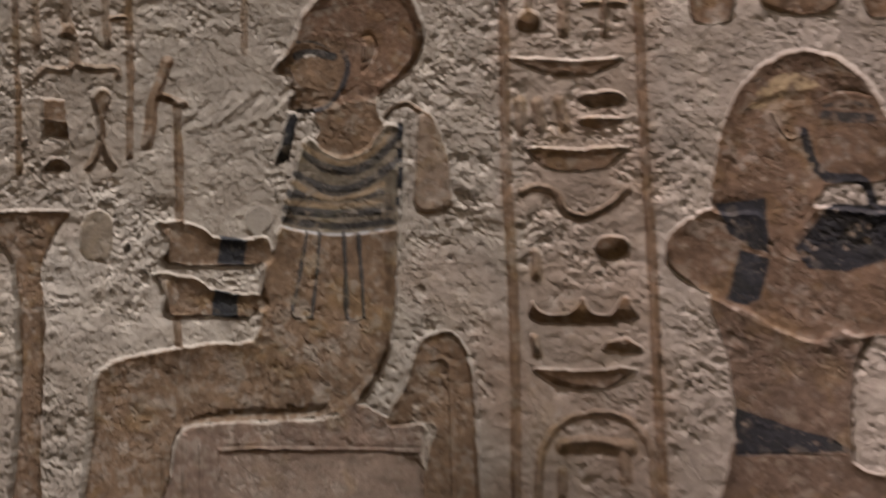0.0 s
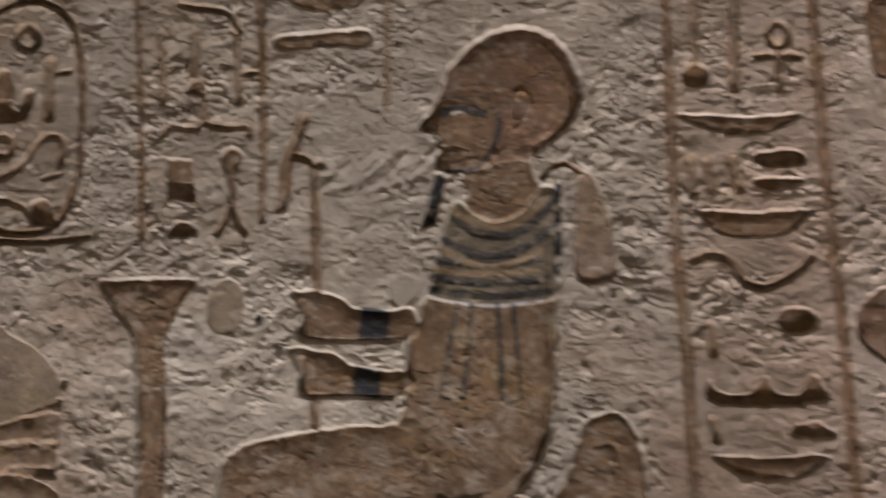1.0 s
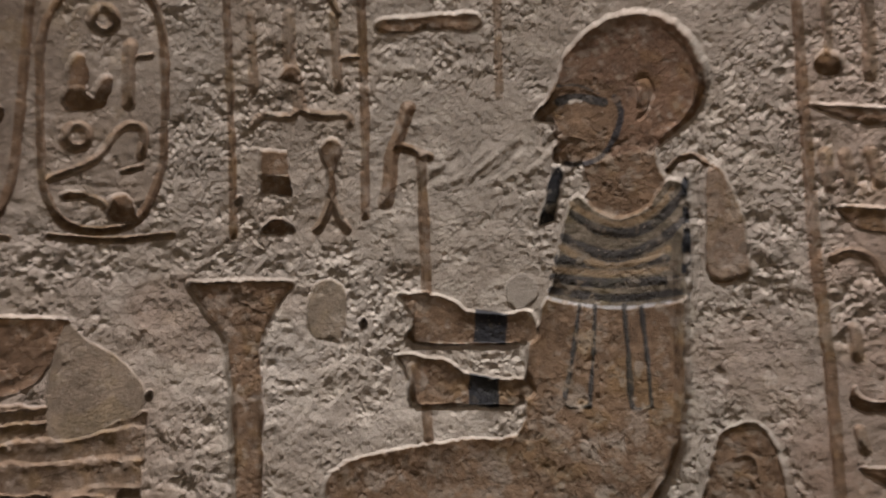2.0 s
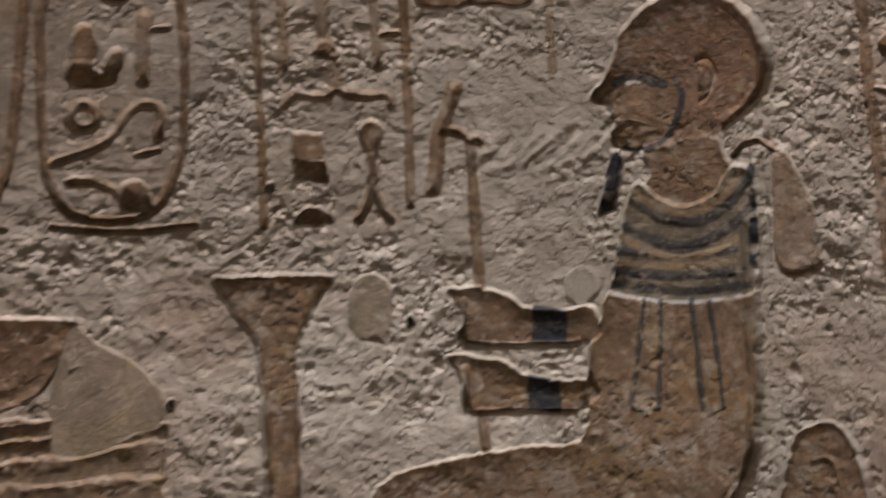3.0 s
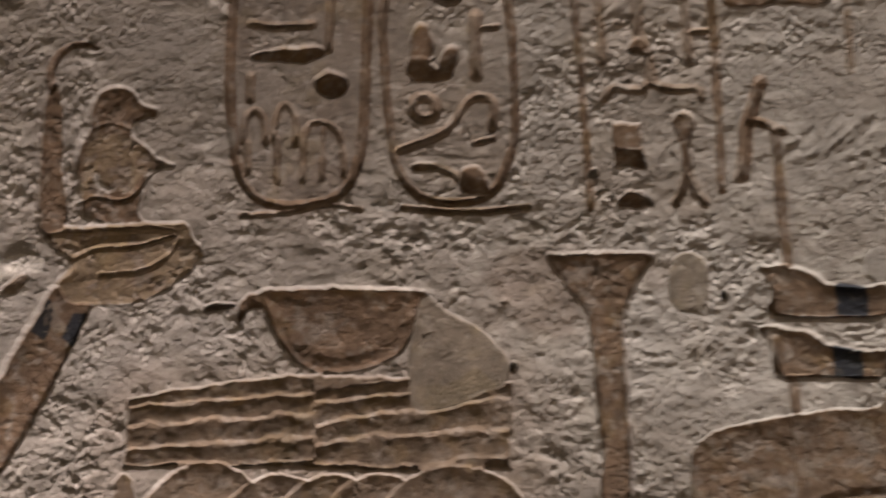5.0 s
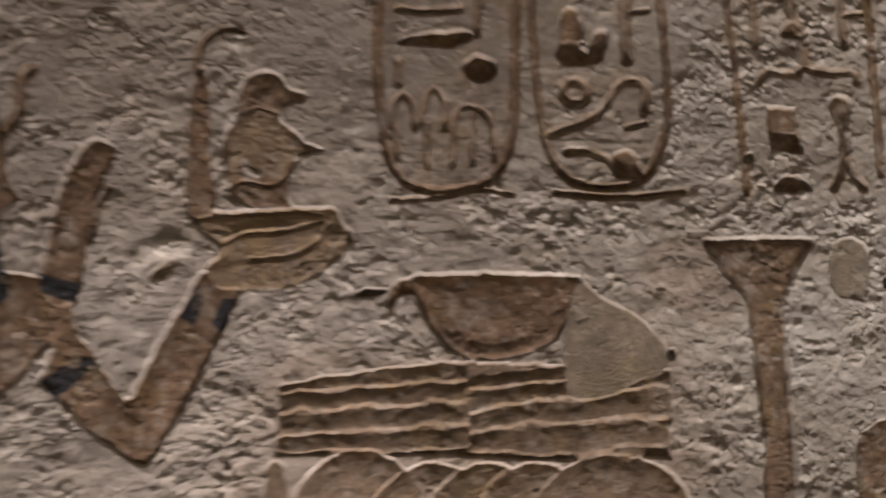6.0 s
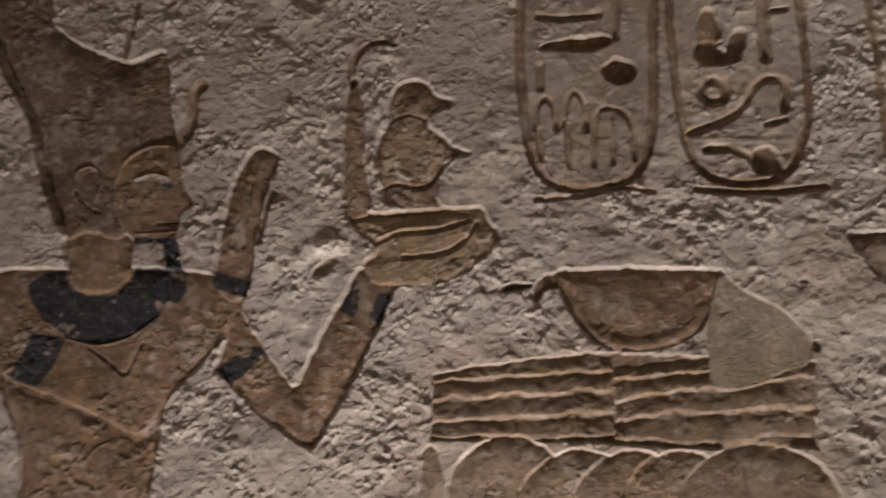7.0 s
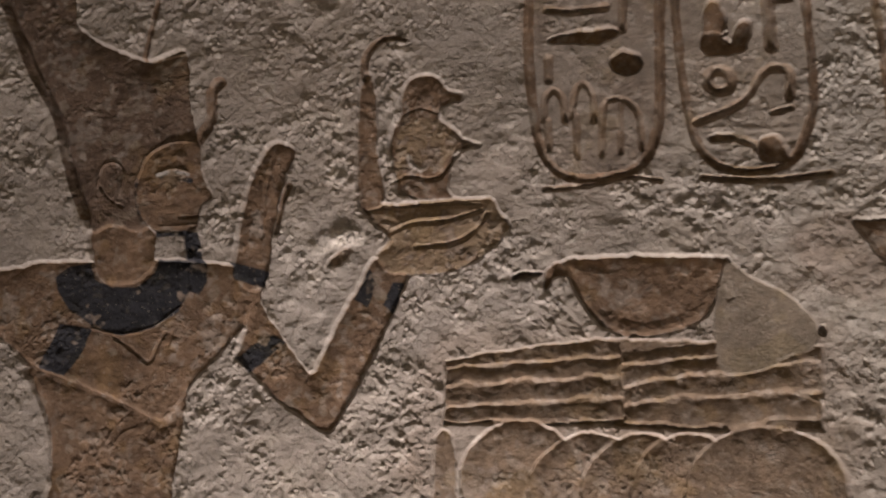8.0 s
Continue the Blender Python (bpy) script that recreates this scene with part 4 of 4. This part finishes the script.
for gouge in range(6):
    gx0, gz0, run = -548 + 27 * gouge, 1925 + 7 * (gouge % 3), 46 + 13 * (gouge % 2)
    cut('wall', [(gx0, gz0), (gx0 + 0.5 * run, gz0 + 0.34 * run), (gx0 + run, gz0 + 0.85 * run)], 15, deep=-2.4)
    cut('wall', [(gx0 + 13, gz0 - 6), (gx0 + 13 + run, gz0 - 6 + 0.85 * run)], 14, deep=1.8)
cut('wall', [(-1435, 1982), (-1417, 1988), (-1398, 1982)], 37, deep=-3, tint=STONE)

# ---- weathering of the whole face ----
def smoother(pts, amount):
    """Ground that was dressed finer than the rest of the wall."""
    line = curve(pts, True)
    win = window(line, 20)
    rough[win] *= 1 - amount * step01(away(line, win, True) / 16.0 + 0.5)


smoother([(-1371, 2318), (-1165, 2318), (-1180, 2050), (-1200, 1920), (-1290, 1880), (-1365, 1930)], 0.45)
smoother([(-1140, 2150), (-1048, 2262), (-958, 2150), (-960, 1960), (-1036, 1882), (-1130, 1960)], 0.35)
lumps = 2.0 * field(75, 1.3) + 1.2 * field(34, 1.25) + 0.75 * field(17, 1.3)
peck = 0.75 * field(9.5, 1.25)
crest = 3.2 * np.clip(0.42 - np.abs(field(30, 1.9) + 0.3 * field(9)), 0, 1) + 2.0 * np.clip(0.4 - np.abs(field(15, 1.7) + 0.3 * field(6)), 0, 1)
grit = 0.5 * field(6.0, 1.15) + 0.45 * field(3.6)
near = np.exp(-(((gx[:, None] + 850) / 420) ** 2 + ((gz[None] - 1880) / 130) ** 2))
patchy = 0.6 + 0.55 * step01(0.5 + 0.5 * field(140) + 0.25 * field(60)) + 0.1 * near
belly = np.exp(-(((gx[:, None] + 310) / 100) ** 2 + ((gz[None] - 1545) / 38) ** 2))


def stamps(count, small_r, large_r, low, high, sharp=False):
    """Scattered irregular knobs, as left on pecked and crumbling stone."""
    out = np.zeros((NX, NZ), np.float32)
    cell = STEP * 1000
    for _ in range(count):
        i, k = rng.integers(12, NX - 12), rng.integers(12, NZ - 12)
        r = small_r + (large_r - small_r) * rng.random() ** 2.2
        w = int(1.6 * r / cell) + 1
        a, c = slice(max(i - w, 0), i + w + 1), slice(max(k - w, 0), k + w + 1)
        dx, dz = gx[a][:, None] - gx[i], gz[c][None] - gz[k]
        turn, flat = 3.14 * rng.random(), 1 + 0.9 * rng.random()
        u, v = dx * math.cos(turn) + dz * math.sin(turn), (dz * math.cos(turn) - dx * math.sin(turn)) * flat
        q = np.sqrt(u * u + v * v) / r + 0.30 * WOBBLE[a, c]
        h = (low + (high - low) * rng.random()) * (r / large_r) ** 0.5
        out[a, c] = np.maximum(out[a, c], h * np.clip(1 - q, 0, 1) if sharp else h * (1 - step01(q)))
    return out


knobs = stamps(6500, 5.0, 15.0, 1.2, 3.0)
crumbs = stamps(42000, 2.4, 6.5, 0.8, 2.3)
holes = stamps(1300, 4.0, 11.0, 1.2, 3.4)
cluster = step01(0.45 + 0.55 * field(85) + 0.4 * field(32) + 0.25 * near + 0.08 * step01((-1450 - gx[:, None]) / 300) + 1.2 * belly)
flakes = 1.6 * step01((field(26, 1.7) + 0.55 * field(10, 1.3) - 0.15) * 1.0)
pits = 1.5 * step01((field(18, 1.5) + 0.5 * field(7) - 0.75) * 1.2)
crust = 0.5 * (0.3 + 0.85 * cluster) * (flakes - 0.5 * pits)
coarse = patchy * (0.95 * lumps + (0.6 + 0.6 * cluster) * peck + (0.45 + 0.95 * cluster) * knobs + (0.3 + 0.5 * cluster) * crest - 0.5 * holes)
fine = (0.6 + 0.5 * cluster) * grit + (0.6 + 1.2 * cluster) * crumbs
weather = crust * rough**3.5 + coarse * rough**1.3 + fine * np.clip(rough, 0, 1) ** 1.3
# raised chips are painted paler, adding to the light they catch
knob_highlight = 0.34 * step01((knobs * (0.6 + 0.8 * cluster) + 0.9 * crumbs * (0.5 + 0.8 * cluster) - 0.4) * 0.9)[..., None]
knob_highlight = knob_highlight * np.clip((pigment[..., 1:2] - 0.03) / 0.33, 0.04, 1)
pigment += (np.array(PALE, np.float32) - pigment) * knob_highlight
# old paint is uneven: flecks, yellow and dusty blotches
paint = np.clip((0.32 - pigment[..., 1:2]) / 0.18, 0.12, 1)
fleck = 0.12 * field(5.5) + 0.10 * field(13) + 0.08 * field(40)
pigment *= 1 + paint * np.clip(fleck, -0.22, 0.4)[..., None]
yellow = 0.4 * step01(0.9 * field(30) + 0.5 * field(11) - 0.35)[..., None]
pigment *= 1 + paint * yellow * np.array((0.12, 0.06, -0.3), np.float32)
dusty = 0.5 * paint * np.clip(pigment[..., 1:2] / 0.09, 0.3, 1) * step01((0.7 * field(16) + 0.6 * field(6) - 0.75) * 1.4)[..., None]
pigment += (np.array((0.30, 0.25, 0.19), np.float32) - pigment) * dusty
ex = np.minimum(gx - gx[0], gx[-1] - gx)[:, None]
ez = np.minimum(gz - gz[0], gz[-1] - gz)[None]
edge = step01(np.minimum(ex, ez) / 10.0)
height = (height * edge + weather * edge + 1.2 * blot * edge).astype(np.float32)

hx, hz = np.gradient(height, STEP * 1000)
normal = np.stack([-hx, -np.ones_like(hx), -hz], -1)
normal /= np.linalg.norm(normal, axis=-1, keepdims=True)
co = np.empty((NX, NZ, 3), np.float32)
co[..., 0], co[..., 1], co[..., 2] = gx[:, None] / 1000, WALL - height / 1000, gz[None] / 1000
co, normal = co.reshape(-1, 3), normal.reshape(-1, 3).astype(np.float32)
colour = np.concatenate([pigment.reshape(-1, 3), np.ones((NX * NZ, 1), np.float32)], 1)
first = (np.arange(NX - 1)[:, None] * NZ + np.arange(NZ - 1)[None]).ravel()
quads = np.stack([first, first + NZ, first + NZ + 1, first + 1], 1)
piece = owner[:-1, :-1].ravel()


def carved_mesh(name, number, material):
    """The piece of the height field that bears this number."""
    faces = quads[piece == number]
    used, back = np.unique(faces, return_inverse=True)
    place = co[used]
    lo, hi = place.min(0), place.max(0)
    at = Vector(((lo[0] + hi[0]) / 2, WALL, lo[2]))
    me = bpy.data.meshes.new(name)
    me.vertices.add(len(used))
    me.vertices.foreach_set("co", (place - np.array(at, np.float32)).ravel())
    me.loops.add(faces.size)
    me.loops.foreach_set("vertex_index", back.ravel().astype(np.int32))
    me.polygons.add(len(faces))
    me.polygons.foreach_set("loop_start", np.arange(0, faces.size, 4, dtype=np.int32))
    me.update(calc_edges=True)
    me.attributes.new("pigment", "FLOAT_COLOR", "POINT").data.foreach_set("color", colour[used].ravel())
    me.polygons.foreach_set("use_smooth", np.ones(len(faces), bool))
    me.normals_split_custom_set_from_vertices(normal[used])
    me.materials.append(material)
    ob = new(name, me)
    ob.location = at
    return ob


LABELS = {
    "seated_figure": ("seated figure carved in sunk relief, brown paint, striped collar", "relief"),
    "throne": ("low carved throne under the seated figure, faded reddish paint", "relief"),
    "sceptre": ("thin carved sceptre with an animal head, held upright", "relief"),
    "counterweight": ("worn carved collar counterweight hanging behind the seated figure", "relief"),
    "inscription_column": ("column of carved hieroglyphs between two incised lines", "inscription"),
    "carved_vessel": ("rounded vessel sign carved above the standing figure", "relief"),
    "standing_figure": ("standing figure in sunk relief with black collar and armbands", "relief"),
    "hieroglyph_column": ("weathered column of hieroglyphs above the lotus stand", "inscription"),
    "carved_dish": ("shallow dish sign carved in brown stained stone", "relief"),
    "carved_bar": ("long horizontal bar sign carved below a dish", "relief"),
    "cartouche": ("oval name ring with sun disc and carved signs", "cartouche"),
    "cartouche_with_reeds": ("oval name ring with reed and ripple signs", "cartouche"),
    "lotus_stand": ("carved offering stand shaped like an open lotus flower", "relief"),
    "offering_dish": ("deep half round dish carved on top of the loaves", "relief"),
    "bread_stack": ("stack of long flat loaves carved side by side", "relief"),
    "round_loaf": ("round carved loaf overlapping its neighbours below the stack", "relief"),
    "carved_stick": ("short upright stick carved beside the round loaves", "relief"),
    "king_figure": ("king with tall crown and black collar raising both arms", "relief"),
    "offering_bowl": ("offering bowl with a kneeling figure and a tall feather", "relief"),
    "mortar_patch": ("smooth grey mortar repair filling a break in the wall", "repair"),
}

stone = carved_mesh("carved_face", 0, CARVED)
wall = new("wall_north")
wall.location = ((wx0 + wx1) / 2, WALL, 0)
tagged(wall, "rough pale limestone wall covered with carved reliefs", "wall", kind="structure")


def under(ob, parent):
    ob.parent = parent
    ob.location = ob.location - parent.location
    return ob


under(stone, wall)
for lo, hi in (((wx0, 0, -0.2), (X0, 0, wz1)), ((X1, 0, -0.2), (wx1, 0, wz1)), ((X0, 0, -0.2), (X1, 0, Z0)), ((X0, 0, Z1), (X1, 0, wz1))):
    under(box_mesh("plain_course", (lo[0], WALL, lo[2]), (hi[0], WALL + 0.42, hi[2]), PLAIN), wall)
under(box_mesh("core", (X0, WALL + 0.06, Z0), (X1, WALL + 0.42, Z1), PLAIN), wall)

roots = {}
for (key, n), number in keys.items():
    if not (piece == number).any():
        continue
    name = key if isinstance(key, str) else key[0]
    label, category = LABELS[name]
    material = MORTAR if name == "mortar_patch" else CARVED
    if isinstance(key, str) or isinstance(key[1], int):
        tagged(carved_mesh(name, number, material), label, category, group="round loaves" if name == "round_loaf" else "")
        continue
    ob = carved_mesh(key[1], number, material)
    if name not in roots:
        roots[name] = tagged(new(name), label, category)
        roots[name].location = ob.location
    under(ob, roots[name])
